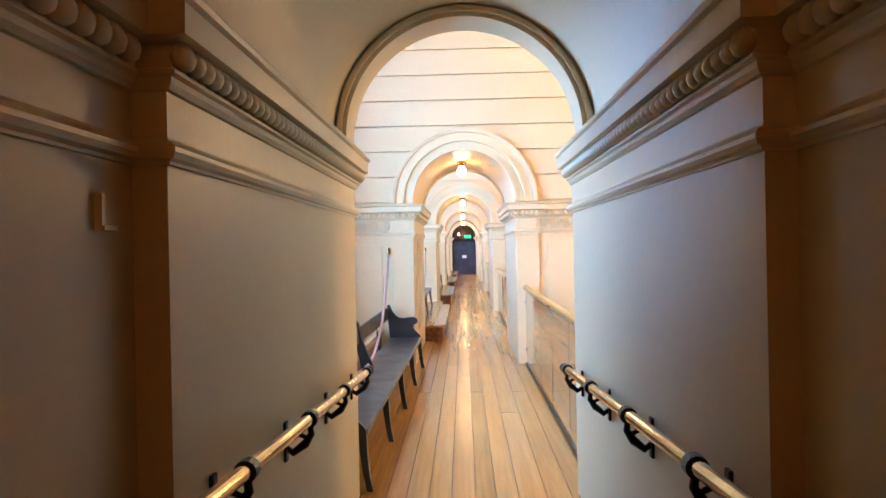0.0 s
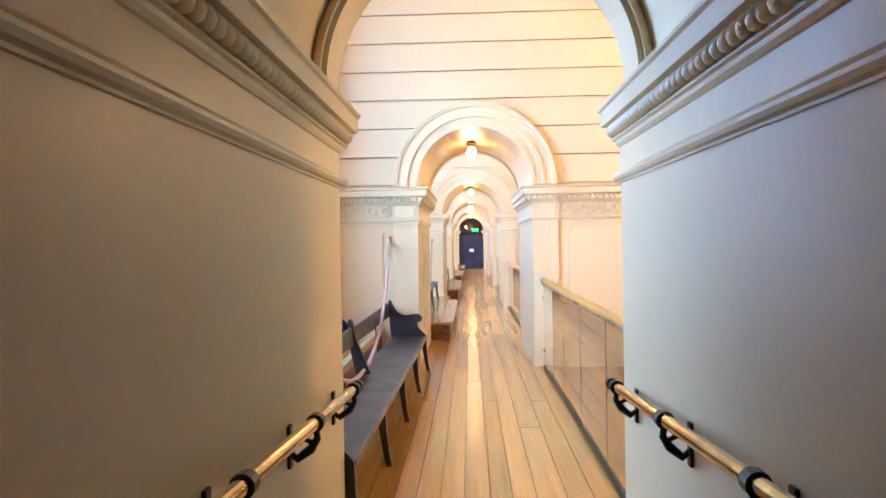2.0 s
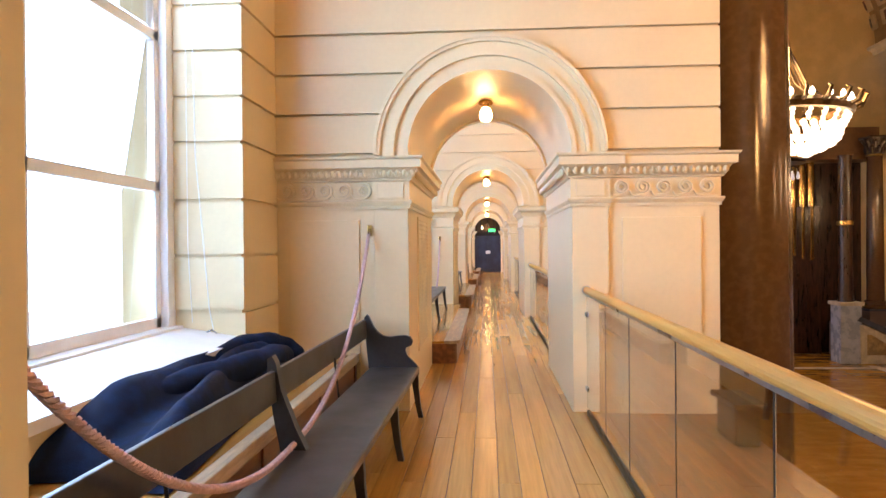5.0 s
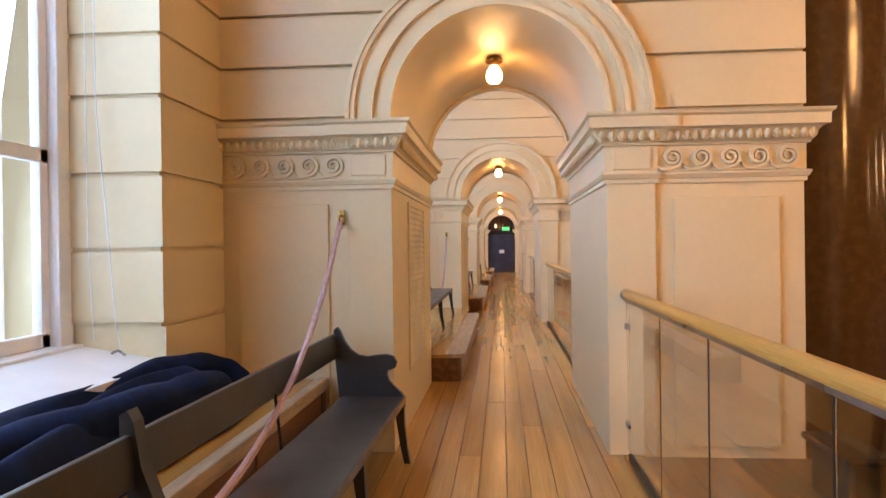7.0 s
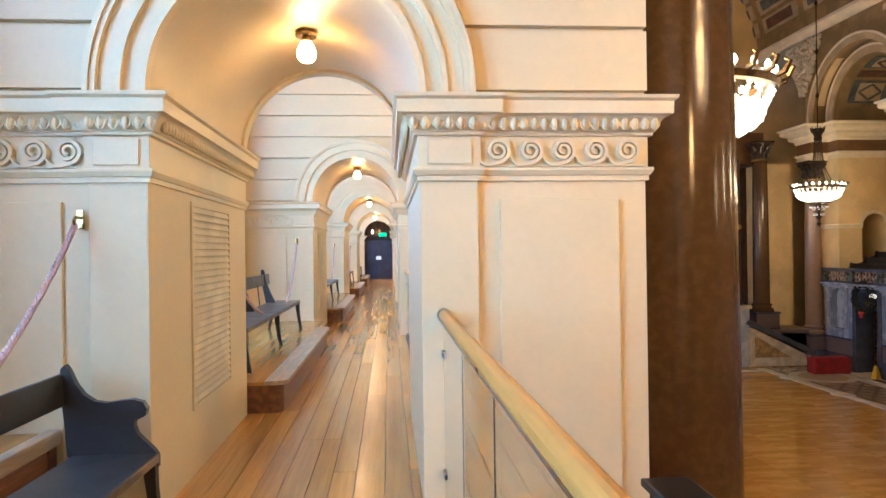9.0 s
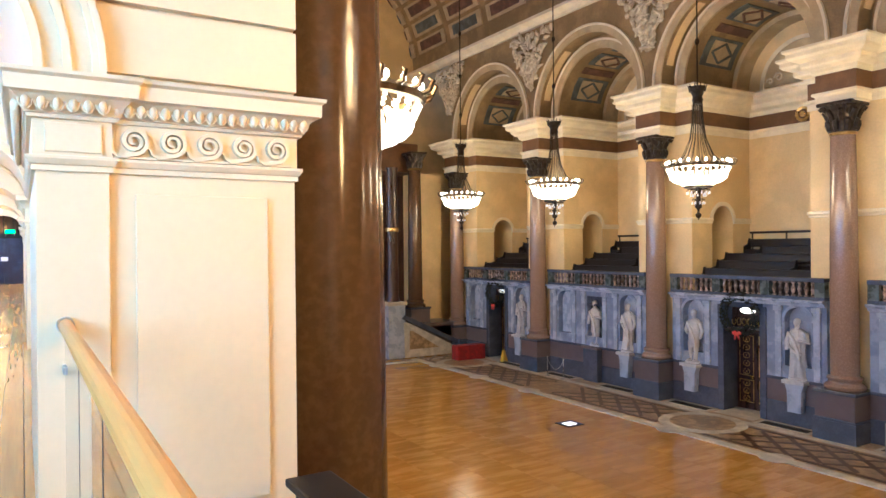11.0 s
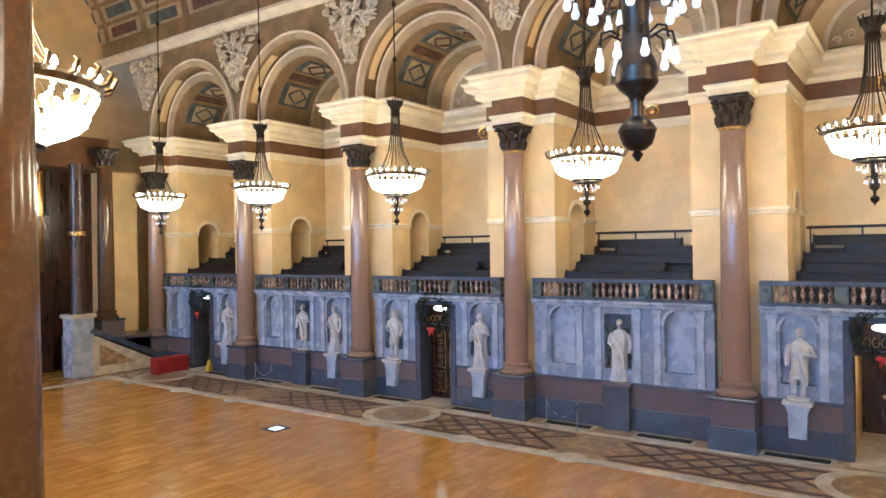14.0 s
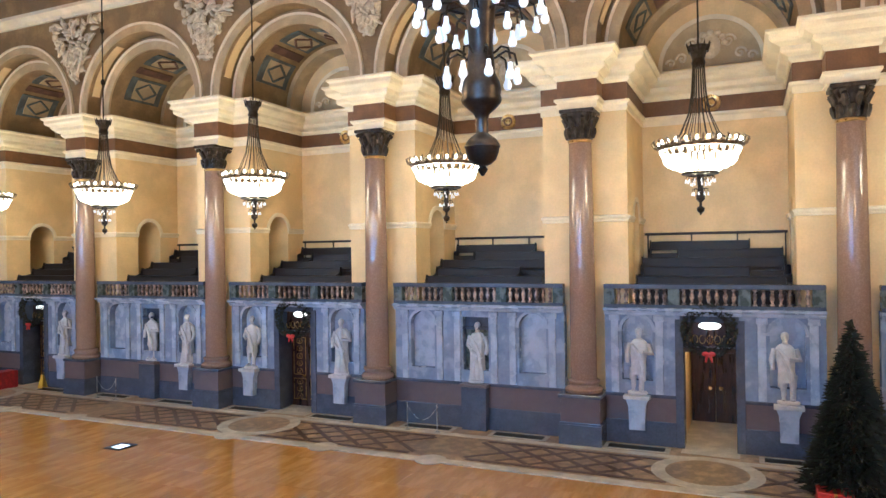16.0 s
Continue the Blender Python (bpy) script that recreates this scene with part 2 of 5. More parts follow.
def lathe(bm, profile, segments=20, m=Matrix.Identity(4), close=True):
    """profile: (radius, z) from below upwards."""
    rings = []
    for r, z in profile:
        rings.append([bm.verts.new(m @ Vector((r * math.cos(2 * math.pi * i / segments), r * math.sin(2 * math.pi * i / segments), z))) for i in range(segments)])
    for a, b in zip(rings, rings[1:]):
        for i in range(segments):
            j = (i + 1) % segments
            bm.faces.new((a[i], a[j], b[j], b[i]))
    if close:
        bm.faces.new(rings[0][::-1])
        bm.faces.new(rings[-1])
    return bm


def tube(bm, path, radius, sides=8, close=True):
    pts = [Vector(p) for p in path]
    radii = radius if isinstance(radius, (list, tuple)) else [radius] * len(pts)
    rings, side = [], None
    for i, p in enumerate(pts):
        d = (pts[min(i + 1, len(pts) - 1)] - pts[max(i - 1, 0)]).normalized()
        if side is None:
            side = d.orthogonal().normalized()
        side = (side - d * side.dot(d)).normalized()
        up = d.cross(side)
        rings.append([bm.verts.new(p + radii[i] * (math.cos(2 * math.pi * k / sides) * side + math.sin(2 * math.pi * k / sides) * up)) for k in range(sides)])
    for a, b in zip(rings, rings[1:]):
        for k in range(sides):
            j = (k + 1) % sides
            bm.faces.new((a[k], a[j], b[j], b[k]))
    if close:
        bm.faces.new(rings[0][::-1])
        bm.faces.new(rings[-1])
    return bm


def sweep(bm, profile, path, closed_profile=True):
    """Moulding: profile points (out, z) along a level path; 'out' is to the right of the way walked, mitred at the corners."""
    pts = [Vector((x, y, 0)) for x, y in path]
    rings = []
    for i, p in enumerate(pts):
        d0 = (p - pts[i - 1]).normalized() if i else (pts[1] - p).normalized()
        d1 = (pts[i + 1] - p).normalized() if i + 1 < len(pts) else d0
        n0, n1 = Vector((d0.y, -d0.x, 0)), Vector((d1.y, -d1.x, 0))
        n = (n0 + n1).normalized()
        n /= max(0.3, n.dot(n0))
        rings.append([bm.verts.new(p + n * o + Vector((0, 0, z))) for o, z in profile])
    count = len(profile)
    for a, b in zip(rings, rings[1:]):
        for k in range(count if closed_profile else count - 1):
            j = (k + 1) % count
            bm.faces.new((a[k], a[j], b[j], b[k]))
    if closed_profile:
        bm.faces.new(rings[0])
        bm.faces.new(rings[-1][::-1])
    return bm


def arc(cx, cz, r, a0, a1, n=24):
    return [(cx + r * math.cos(radians(a0 + (a1 - a0) * i / n)), cz + r * math.sin(radians(a0 + (a1 - a0) * i / n))) for i in range(n + 1)]


def arch_block(x0, x1, z0, z1, ax0, ax1, spring, n=24):
    """Outline of a wall with one arched opening from its foot."""
    c, r = (ax0 + ax1) / 2, (ax1 - ax0) / 2
    return [(x0, z0), (ax0, z0)] + arc(c, spring, r, 180, 0, n) + [(ax1, z0), (x1, z0), (x1, z1), (x0, z1)]


def ring_outline(cx, cz, r0, r1, foot, n=28):
    """An archivolt's face: a half ring standing on a foot height."""
    return [(cx - r1, foot)] + arc(cx, cz, r1, 180, 0, n) + [(cx + r1, foot), (cx + r0, foot)] + arc(cx, cz, r0, 0, 180, n) + [(cx - r0, foot)]


def band_outlines(x0, x1, z0, z1, cx, cz, r):
    """A course of stone from x0 to x1 with a round arch cut out of it."""
    def half(z):
        d = r * r - (z - cz) ** 2
        return math.sqrt(d) if d > 0 and z > cz else (r if z <= cz else 0.0)
    if half(z0) == 0 and half(z1) == 0:
        return [[(x0, z0), (x1, z0), (x1, z1), (x0, z1)]]
    zs = [z0 + (z1 - z0) * i / 6 for i in range(7)]
    left = [(x0, z0)] + [(cx - half(z), z) for z in zs] + [(x0, z1)]
    right = [(x1, z1)] + [(cx + half(z), z) for z in reversed(zs)] + [(x1, z0)]
    return [left, right]


def blob(bm, at, size, segs=10, rings=7, m=None):
    r = bmesh.ops.create_uvsphere(bm, u_segments=segs, v_segments=rings, radius=1, matrix=Matrix.Translation(at) @ (m or Matrix.Identity(4)) @ Matrix.Diagonal((*size, 1)))
    return r["verts"]


# ---- the gallery: piers, walls, vaults, windows ----
XL, XR = -0.71, 0.74                         # jambs of the walk-through arches
CX, CZ = 0.015, 2.31                         # centre of their arcs
FIRST_L, FIRST_R, ENTRY_L, ENTRY_R = -0.735, 0.735, -0.825, 0.815   # first passage and the entry before it
WALL_IN, PIER_OUT = -1.93, 2.02
TOP = 8.0
PIERS = [(1.70, 4.65)] + [(9.78 + S * i, 12.22 + S * i) for i in range(4)]
ENT = [(-0.02, 1.815), (0.016, 1.815), (0.016, 1.842), (0.024, 1.846), (0.038, 1.872), (0.038, 1.886), (0.012, 1.890), (0.012, 2.060), (0.034, 2.064), (0.036, 2.080),
       (0.046, 2.084), (0.060, 2.125), (0.088, 2.162), (0.100, 2.168), (0.122, 2.172), (0.124, 2.240), (0.142, 2.254), (0.146, 2.272), (-0.02, 2.278)]
ENT_FIRST = [(-0.02, 1.872), (0.010, 1.872), (0.012, 1.880), (0.028, 1.886), (0.036, 1.900), (0.036, 1.912), (0.024, 1.926), (0.006, 1.932), (0.003, 1.940), (0.003, 2.054),
             (0.012, 2.058), (0.022, 2.072), (0.026, 2.086), (0.040, 2.092), (0.040, 2.102), (0.026, 2.108), (0.026, 2.166), (0.086, 2.172), (0.088, 2.246), (0.100, 2.256), (0.104, 2.270), (-0.02, 2.276)]
COURSES = [2.315 + 0.358 * i for i in range(16)]


def pier(y0, y1, first):
    outline = arch_block(-2.9, PIER_OUT, -0.3, TOP, XL, XR, CZ, 40)
    if first:
        outline = [(-2.9, -0.3), (FIRST_L, -0.3), (FIRST_L, 2.30), (CX - 0.82, 2.30)] + arc(CX, 2.366, 0.82, 180, 0, 40) + [(CX + 0.82, 2.30), (FIRST_R, 2.30), (FIRST_R, -0.3), (PIER_OUT, -0.3), (PIER_OUT, TOP), (-2.9, TOP)]
    body = prism(bmesh.new(), outline, XZ @ Matrix.Translation((0, 0, y0)), y1 - y0)
    root = setting("wall_pier", body, PAINT, "cream painted gallery pier with a round arched passage", "pier", smooth=True)
    jut = 0.03
    if not first:
        for x0, x1 in ((-1.02, XL), (XR, 1.06)):
            part("pilaster", boxes((x0, x1, y0 - jut, y0 + 0.01, 0, 1.82), bevel=0.006), PAINT, root)
        for x0, x1 in ((-1.80, -1.16), (1.18, 1.86)):
            part("raised_panel", boxes((x0, x1, y0 - 0.022, y0 + 0.01, 0.06, 1.715), bevel=0.006), PAINT, root)
    left = [(XL, y1), (XL, y0 - jut), (-1.02, y0 - jut), (-1.02, y0), (WALL_IN, y0)]
    right = [(PIER_OUT, y1), (PIER_OUT, y0), (1.06, y0), (1.06, y0 - jut), (XR, y0 - jut), (XR, y1)]
    if first:
        left = [(FIRST_L, y1), (FIRST_L, y0), (ENTRY_L, y0), (ENTRY_L, -3)]
        right = [(ENTRY_R, -3), (ENTRY_R, y0), (FIRST_R, y0), (FIRST_R, y1)]
        left, right = [(-1.6, y1)] + left, right + [(1.6, y1)]
    part("entablature", sweep(bmesh.new(), ENT_FIRST if first else ENT, left[::-1]), TRIM, root)
    part("entablature", sweep(bmesh.new(), ENT_FIRST if first else ENT, right[::-1]), TRIM, root)
    # archivolts at the faces
    for face, d in ((y0, -1), (y1, 1)):
        if first:
            if d > 0:
                part("end_rib", prism(bmesh.new(), ring_outline(CX, 2.366, 0.745, 0.83, 2.28, 40), XZ @ Matrix.Translation((0, 0, y1 - 0.30)), 0.30), TRIM, root, smooth=True)
                part("rib_moulding", prism(bmesh.new(), ring_outline(CX, 2.366, 0.772, 0.800, 2.28, 40), XZ @ Matrix.Translation((0, 0, y1 - 0.335)), 0.037), TRIM, root, smooth=True)
            continue
        steps = [(0.725, 0.76, 0.075), (0.76, 0.85, 0.052), (0.85, 0.88, 0.088), (0.88, 0.975, 0.064), (0.975, 1.005, 0.095), (1.005, 1.03, 0.11)]
        for r0, r1, out in steps:
            start = face - out if d < 0 else face
            part("archivolt", prism(bmesh.new(), ring_outline(CX, CZ, r0 - 0.006, r1, 2.286, 40), XZ @ Matrix.Translation((0, 0, start)), out), TRIM, root, smooth=True)
    if not first:
        part("vault_rib", prism(bmesh.new(), ring_outline(CX, CZ, 0.700, 0.728, 2.28, 40), XZ @ Matrix.Translation((0, 0, y1 - 0.14)), 0.14), TRIM, root, smooth=True)
        for x0, x1 in ((-0.985, XL - 0.04), (XR + 0.04, 1.025)):
            part("frieze_block", boxes((x0, x1, y0 - jut - 0.026, y0 - jut - 0.005, 1.905, 2.045), bevel=0.005), TRIM, root)
    # courses of channelled plaster above the cornice
    if not first:
        for z0, z1 in zip(COURSES, COURSES[1:]):
            for out in band_outlines(WALL_IN, PIER_OUT, z0, z1 - 0.026, CX, CZ, 1.026):
                part("plaster_course", prism(bmesh.new(), out, XZ @ Matrix.Translation((0, 0, y0 - 0.046)), 0.05), PAINT, root)
    return root


pier_roots = [pier(y0, y1, i == 0) for i, (y0, y1) in enumerate(PIERS)]

# the inner ribs and attic strip of the first passage
first_root = pier_roots[0]
for a, b in ((FIRST_L, 1), (FIRST_R, -1)):
    part("attic_strip", boxes((min(a - 0.1 * b, a + 0.02 * b), max(a - 0.1 * b, a + 0.02 * b), 1.66, 4.65, 2.275, 2.36), bevel=0.008), TRIM, first_root)

# the way in, behind the walker: a little wider than the passage
bm = prism(bmesh.new(), arch_block(-2.9, PIER_OUT, -0.3, TOP, ENTRY_L, ENTRY_R, 2.40, 40), XZ @ Matrix.Translation((0, 0, -3.0)), 4.70)
setting("wall_entry", bm, PAINT, "cream painted entry passage with a round vault", "wall", smooth=True)
setting("wall_south", boxes((-3.2, 3, -3.3, -3.0, -0.3, TOP)), PAINT, "plain cream painted end wall", "wall")

# outer wall with deep window openings
BAYS = [(PIERS[0][1], PIERS[1][0])] + [(PIERS[i][1], PIERS[i + 1][0]) for i in range(1, 4)] + [(PIERS[4][1], 41.78)]
SILL, HEAD = 0.80, 5.3
for y0, y1 in BAYS:
    w0, w1 = y0 + 0.88, y1 - 0.88
    bm = boxes((-2.9, WALL_IN, y0, w0, -0.3, TOP), (-2.9, WALL_IN, w1, y1, -0.3, TOP), (-2.9, WALL_IN, w0, w1, HEAD, TOP), (-2.9, WALL_IN, w0, w1, -0.3, SILL - 0.05))
    w = setting("wall_west", bm, PAINT, "cream channelled plaster wall round a deep window", "wall")
    low = [0.06, 0.56, 0.995, 1.43, 1.865] + COURSES
    for z0, z1 in zip(low, low[1:]):
        for a, b in ((w1, y1), (y0, w0)):
            part("plaster_course", boxes((WALL_IN - 0.002, WALL_IN + 0.026, a + 0.001, b - 0.028, z0, z1 - 0.028)), PAINT, w)
            if SILL - 0.02 <= z0 < HEAD:
                ya = (a - 0.026, a + 0.004) if a == w1 else (b - 0.004, b + 0.026)
                part("plaster_course", boxes((-2.46, WALL_IN + 0.026, ya[0], ya[1], z0, z1 - 0.028)), PAINT, w)
    win = thing("window_1", "tall white painted sash window in a deep reveal", "window", kind="structure")
    bm = bmesh.new()
    for a, b in ((w0, w0 + 0.13), (w1 - 0.13, w1)):
        box(bm, -2.62, -2.46, a, b, SILL, HEAD, bevel=0.01)
    box(bm, -2.62, -2.46, w0, w1, HEAD - 0.13, HEAD, bevel=0.01)
    box(bm, -2.66, -2.40, w0, w1, SILL, SILL + 0.07, bevel=0.01)
    part("window_frame", bm, WHITE, win)
    bm = bmesh.new()
    for a, b in ((w0 + 0.13, w0 + 0.20), (w1 - 0.20, w1 - 0.13), ((w0 + w1) / 2 - 0.025, (w0 + w1) / 2 + 0.025)):
        box(bm, -2.58, -2.52, a, b, SILL + 0.07, HEAD - 0.13, bevel=0.006)
    for z in (SILL + 0.11, 1.95, 3.1, 4.2, HEAD - 0.17):
        box(bm, -2.58, -2.52, w0 + 0.13, w1 - 0.13, z - 0.04, z + 0.04, bevel=0.006)
    part("sash", bm, WHITE, win)
    pane = part("pane", boxes((-2.555, -2.549, w0 + 0.15, w1 - 0.15, SILL + 0.07, HEAD - 0.13)), PANE, win)
    pane.visible_shadow = False
    sill = prism(bmesh.new(), [(-2.46, SILL + 0.06), (WALL_IN + 0.05, SILL - 0.03), (WALL_IN + 0.05, SILL - 0.09), (-2.46, SILL - 0.09)], XZ @ Matrix.Translation((0, 0, w0)), w1 - w0)
    part("window_sill", sill, WHITE, win)
tagged(part("backdrop", boxes((-9.02, -9, -12, 60, -8, 24)), OUTSIDE, None, "pale overcast sky beyond the windows"), "", "sky", "", "structure")

bm = boxes((-3.2, 2.62, -3.3, 46, TOP, TOP + 0.3))
setting("ceiling_gallery", bm, CEIL, "plain plaster ceiling over the gallery", "ceiling")
# far end of the gallery: a dark two-leaf door below a fanlight
bm = prism(bmesh.new(), arch_block(-2.9, PIER_OUT, -0.3, TOP, XL, XR, CZ), XZ @ Matrix.Translation((0, 0, 41.78)), 0.5)
end = setting("wall_north", bm, PAINT, "cream end wall of the gallery with an arched doorway", "wall")
part("entablature", sweep(bmesh.new(), ENT, [(WALL_IN, 41.78), (XL, 41.78), (XL, 42.28)]), TRIM, end)
part("entablature", sweep(bmesh.new(), ENT, [(XR, 42.28), (XR, 41.78), (PIER_OUT, 41.78)]), TRIM, end)
part("archivolt", prism(bmesh.new(), ring_outline(CX, CZ, 0.72, 0.95, 2.286), XZ @ Matrix.Translation((0, 0, 41.70)), 0.08), TRIM, end)
# dark colour stands in for the dimness behind the fanlight
setting("wall_beyond_door", boxes((-2.9, 3, 43.6, 43.8, -0.3, 4)), DOORDARK, "plain wall beyond the fanlight, coloured dark to keep it dim", "wall")

# gallery floor: sub-floor, ramp and the strip beyond the glass
setting("floor", boxes((-1.95, PIER_OUT + 0.02, 4.5, 43.6, -0.35, -0.016)), WOODRED, "dark boards under the gallery planks", "floor")
# ramp is out of view; its dark colour only keeps bounce off the entry walls
bm = prism(bmesh.new(), [(4.5, 0.0), (-3.0, 0.50), (-3.0, -0.3), (4.5, -0.3)], YZ @ Matrix.Translation((0, 0, XL - 0.12)), XR - XL + 0.24)
setting("floor_ramp", bm, WOODRED, "gently sloping unseen ramp, coloured dark to cut bounced light", "ramp")

# ---- the great hall ----
ZF, ZB = -5.08, 0.25                          # hall floor; top of the far balustrade
FX, PX, BX = 24.3, 24.65, 28.55               # far balcony front, far pier front, far back wall
COLX, COLS = 24.1, [2.65 + S * k for k in range(-1, 6)]
PW = 1.45
ENDY = 47.5
setting("floor_hall", boxes((2.0, 30, -14, 52, ZF - 0.3, ZF - 0.02)), PARQUET, "polished orange-brown parquet hall floor", "floor")
setting("wall_gallery_front", boxes((PIER_OUT - 0.2, PIER_OUT + 0.0, -14, 46, ZF, -0.36)), MARBLEBLUE, "marble front below the near gallery", "wall")
setting("wall_hall_south", boxes((2, 30, -14.4, -14, ZF, 24)), HALLWALL, "golden cream end wall", "wall")
bm = boxes((BX, BX + 0.4, -14, ENDY, ZF, 13))
setting("wall_east", bm, HALLWALL, "golden cream back wall of the far gallery", "wall")

CORNICE = [(0, 6.15), (0.06, 6.15), (0.06, 6.36), (0.14, 6.42), (0.14, 6.50), (0.05, 6.52)]
BAND = [(0, 6.52), (0.05, 6.52), (0.05, 7.10), (0, 7.10)]
CROWN = [(0, 7.10), (0.10, 7.10), (0.14, 7.18), (0.14, 7.28), (0.34, 7.36), (0.38, 7.42), (0.38, 7.56), (0.62, 7.66), (0.70, 7.74), (0.70, 7.88), (0.80, 7.94), (0.80, 8.02), (0, 8.06)]
path = [(BX, ENDY - 1.5)]
for y in reversed(COLS):
    path += [(BX, y + PW), (PX, y + PW), (PX, y + 0.62), (PX - 0.95, y + 0.62), (PX - 0.95, y - 0.62), (PX, y - 0.62), (PX, y - PW), (BX, y - PW)]
path += [(BX, -13.9)]
hall_ent = thing("wall_entablature", "stepped cream cornice over a chocolate frieze band", "cornice", kind="structure")
part("architrave", sweep(bmesh.new(), CORNICE, path), HALLTRIM, hall_ent)
part("frieze_band", sweep(bmesh.new(), BAND, path), BROWNBAND, hall_ent)
part("crown_moulding", sweep(bmesh.new(), CROWN, path), HALLTRIM, hall_ent)

AISLE0, AISLE1 = 25.95, 27.35
for y in COLS:
    bm = bmesh.new()
    prism(bm, arch_block(PX, BX, ZF, 6.2, AISLE0, AISLE1, 2.45), XZ @ Matrix.Translation((0, 0, y - PW)), 2 * PW)
    p = setting("wall_hall_pier", bm, HALLWALL, "golden cream pier with a round arched passage", "pier")
    for i in range(12):
        z0 = -0.45 + 0.56 * i
        if 2.2 < z0 + 0.28 < 2.65:
            continue
        z1 = min(z0 + 0.542, 6.14)
        part("wall_course", boxes((PX - 0.014, PX + 0.002, y - PW, y + PW, z0, z1), (PX - 0.014, AISLE0 - 0.03, y - PW - 0.014, y - PW + 0.002, z0, z1)), HALLWALL, p)
    part("string_course", sweep(bmesh.new(), [(0, 2.36), (0.05, 2.38), (0.05, 2.44), (0.09, 2.50), (0.09, 2.56), (0, 2.60)],
                                [(BX, y + PW), (AISLE1, y + PW)]), HALLTRIM, p)
    part("string_course", sweep(bmesh.new(), [(0, 2.36), (0.05, 2.38), (0.05, 2.44), (0.09, 2.50), (0.09, 2.56), (0, 2.60)],
                                [(AISLE0, y + PW), (PX, y + PW), (PX, y - PW), (AISLE0, y - PW)]), HALLTRIM, p)
    part("string_course", sweep(bmesh.new(), [(0, 2.36), (0.05, 2.38), (0.05, 2.44), (0.09, 2.50), (0.09, 2.56), (0, 2.60)],
                                [(AISLE1, y - PW), (BX, y - PW)]), HALLTRIM, p)
    part("pier_archivolt", prism(bmesh.new(), ring_outline((AISLE0 + AISLE1) / 2, 2.45, 0.69, 0.86, 2.45), XZ @ Matrix.Translation((0, 0, y - PW - 0.05)), 0.06), HALLTRIM, p)
    part("column_respond", boxes((PX - 0.95, PX + 0.01, y - 0.6, y + 0.6, 6.10, 8.02)), HALLTRIM, p)

# balcony front: dado, niches, cornice and balustrade
for k in range(len(COLS) - 1):
    y0, y1 = COLS[k] + 0.70, COLS[k + 1] - 0.70
    mid = (y0 + y1) / 2
    door = k % 2 == 1                          # a doorway in every second bay
    wall = thing("wall_balcony_front", "blue-grey marble balcony front, daylight blue added to its colour, with niches over a dark dado", "wall", kind="structure")
    dw = 0.88
    if door:
        dado = [(y0, mid - dw), (mid + dw, y1)]
    else:
        dado = [(y0, y1)]
    bm = bmesh.new()
    bm2 = bmesh.new()
    for a, b in dado:
        box(bm, FX - 0.03, FX + 0.5, a, b, ZF, -4.28, bevel=0.02)
        box(bm, FX - 0.05, FX + 0.5, a, b, -3.50, -3.40, bevel=0.02)
        box(bm2, FX, FX + 0.5, a, b, -4.28, -3.50)
    part("dado_base", bm, MARBLEDARK, wall)
    part("dado_panel", bm2, MARBLERED, wall)
    part("wall_slab", boxes(*[(FX + 0.30, FX + 0.6, a, b, -3.4, -0.77) for a, b in dado]), MARBLEPALE, wall)
    # niches: openings in a thick slab
    nw, nz0, nspring = 0.50, -2.95, -1.32
    centres = [mid - 2.25, mid + 2.25] if door else [mid - 2.15, mid, mid + 2.15]
    edges = sorted([y0, y1] + ([mid - dw, mid + dw] if door else []))
    cuts = [y0] + [(a + b) / 2 for a, b in zip(centres, centres[1:])] + [y1]
    for i, c in enumerate(centres):
        a, b = cuts[i], cuts[i + 1]
        if door:
            a, b = (y0, mid - dw) if i == 0 else (mid + dw, y1)
        square = (not door) and i == 1
        out = [(a, -3.4), (b, -3.4), (b, -0.77), (a, -0.77)]
        bm = bmesh.new()
        for yy0, yy1 in ((a, c - nw), (c + nw, b)):
            box(bm, FX, FX + 0.42, yy0, yy1, -3.4, -0.77)
        box(bm, FX, FX + 0.42, c - nw, c + nw, -3.4, nz0)
        if square:
            box(bm, FX, FX + 0.42, c - nw, c + nw, -1.0, -0.77)
        else:
            prism(bm, [(c - nw, -0.77), (c - nw, nspring)] + arc(c, nspring, nw, 180, 0, 16) + [(c + nw, nspring), (c + nw, -0.77)], YZ @ Matrix.Translation((0, 0, FX)), 0.42)
        part("niche_wall", bm, MARBLEBLUE, wall)
        if square:
            part("niche_back", boxes((FX + 0.28, FX + 0.31, c - nw, c + nw, nz0, -1.0)), MARBLEGREEN, wall)
            part("niche_lintel", boxes((FX - 0.03, FX + 0.27, c - nw, c + nw, -1.45, -1.36), (FX + 0.23, FX + 0.29, c - nw, c + nw, -1.36, -1.0)), MARBLEDARK, wall)
        else:
            part("niche_arch", prism(bmesh.new(), ring_outline(c, nspring, nw, nw + 0.10, nspring - 0.02), YZ @ Matrix.Translation((0, 0, FX - 0.03)), 0.04), MARBLEPALE, wall)
        for yy in (c - nw - 0.22, c + nw + 0.22):
            pil = part("pilaster", boxes((FX - 0.07, FX + 0.01, yy - 0.12, yy + 0.12, -3.38, -0.98), bevel=0.01), MARBLEPALE, wall)
            part("pilaster_cap", boxes((FX - 0.13, FX + 0.01, yy - 0.17, yy + 0.17, -0.98, -0.78), bevel=0.03), MARBLEPALE, pil)
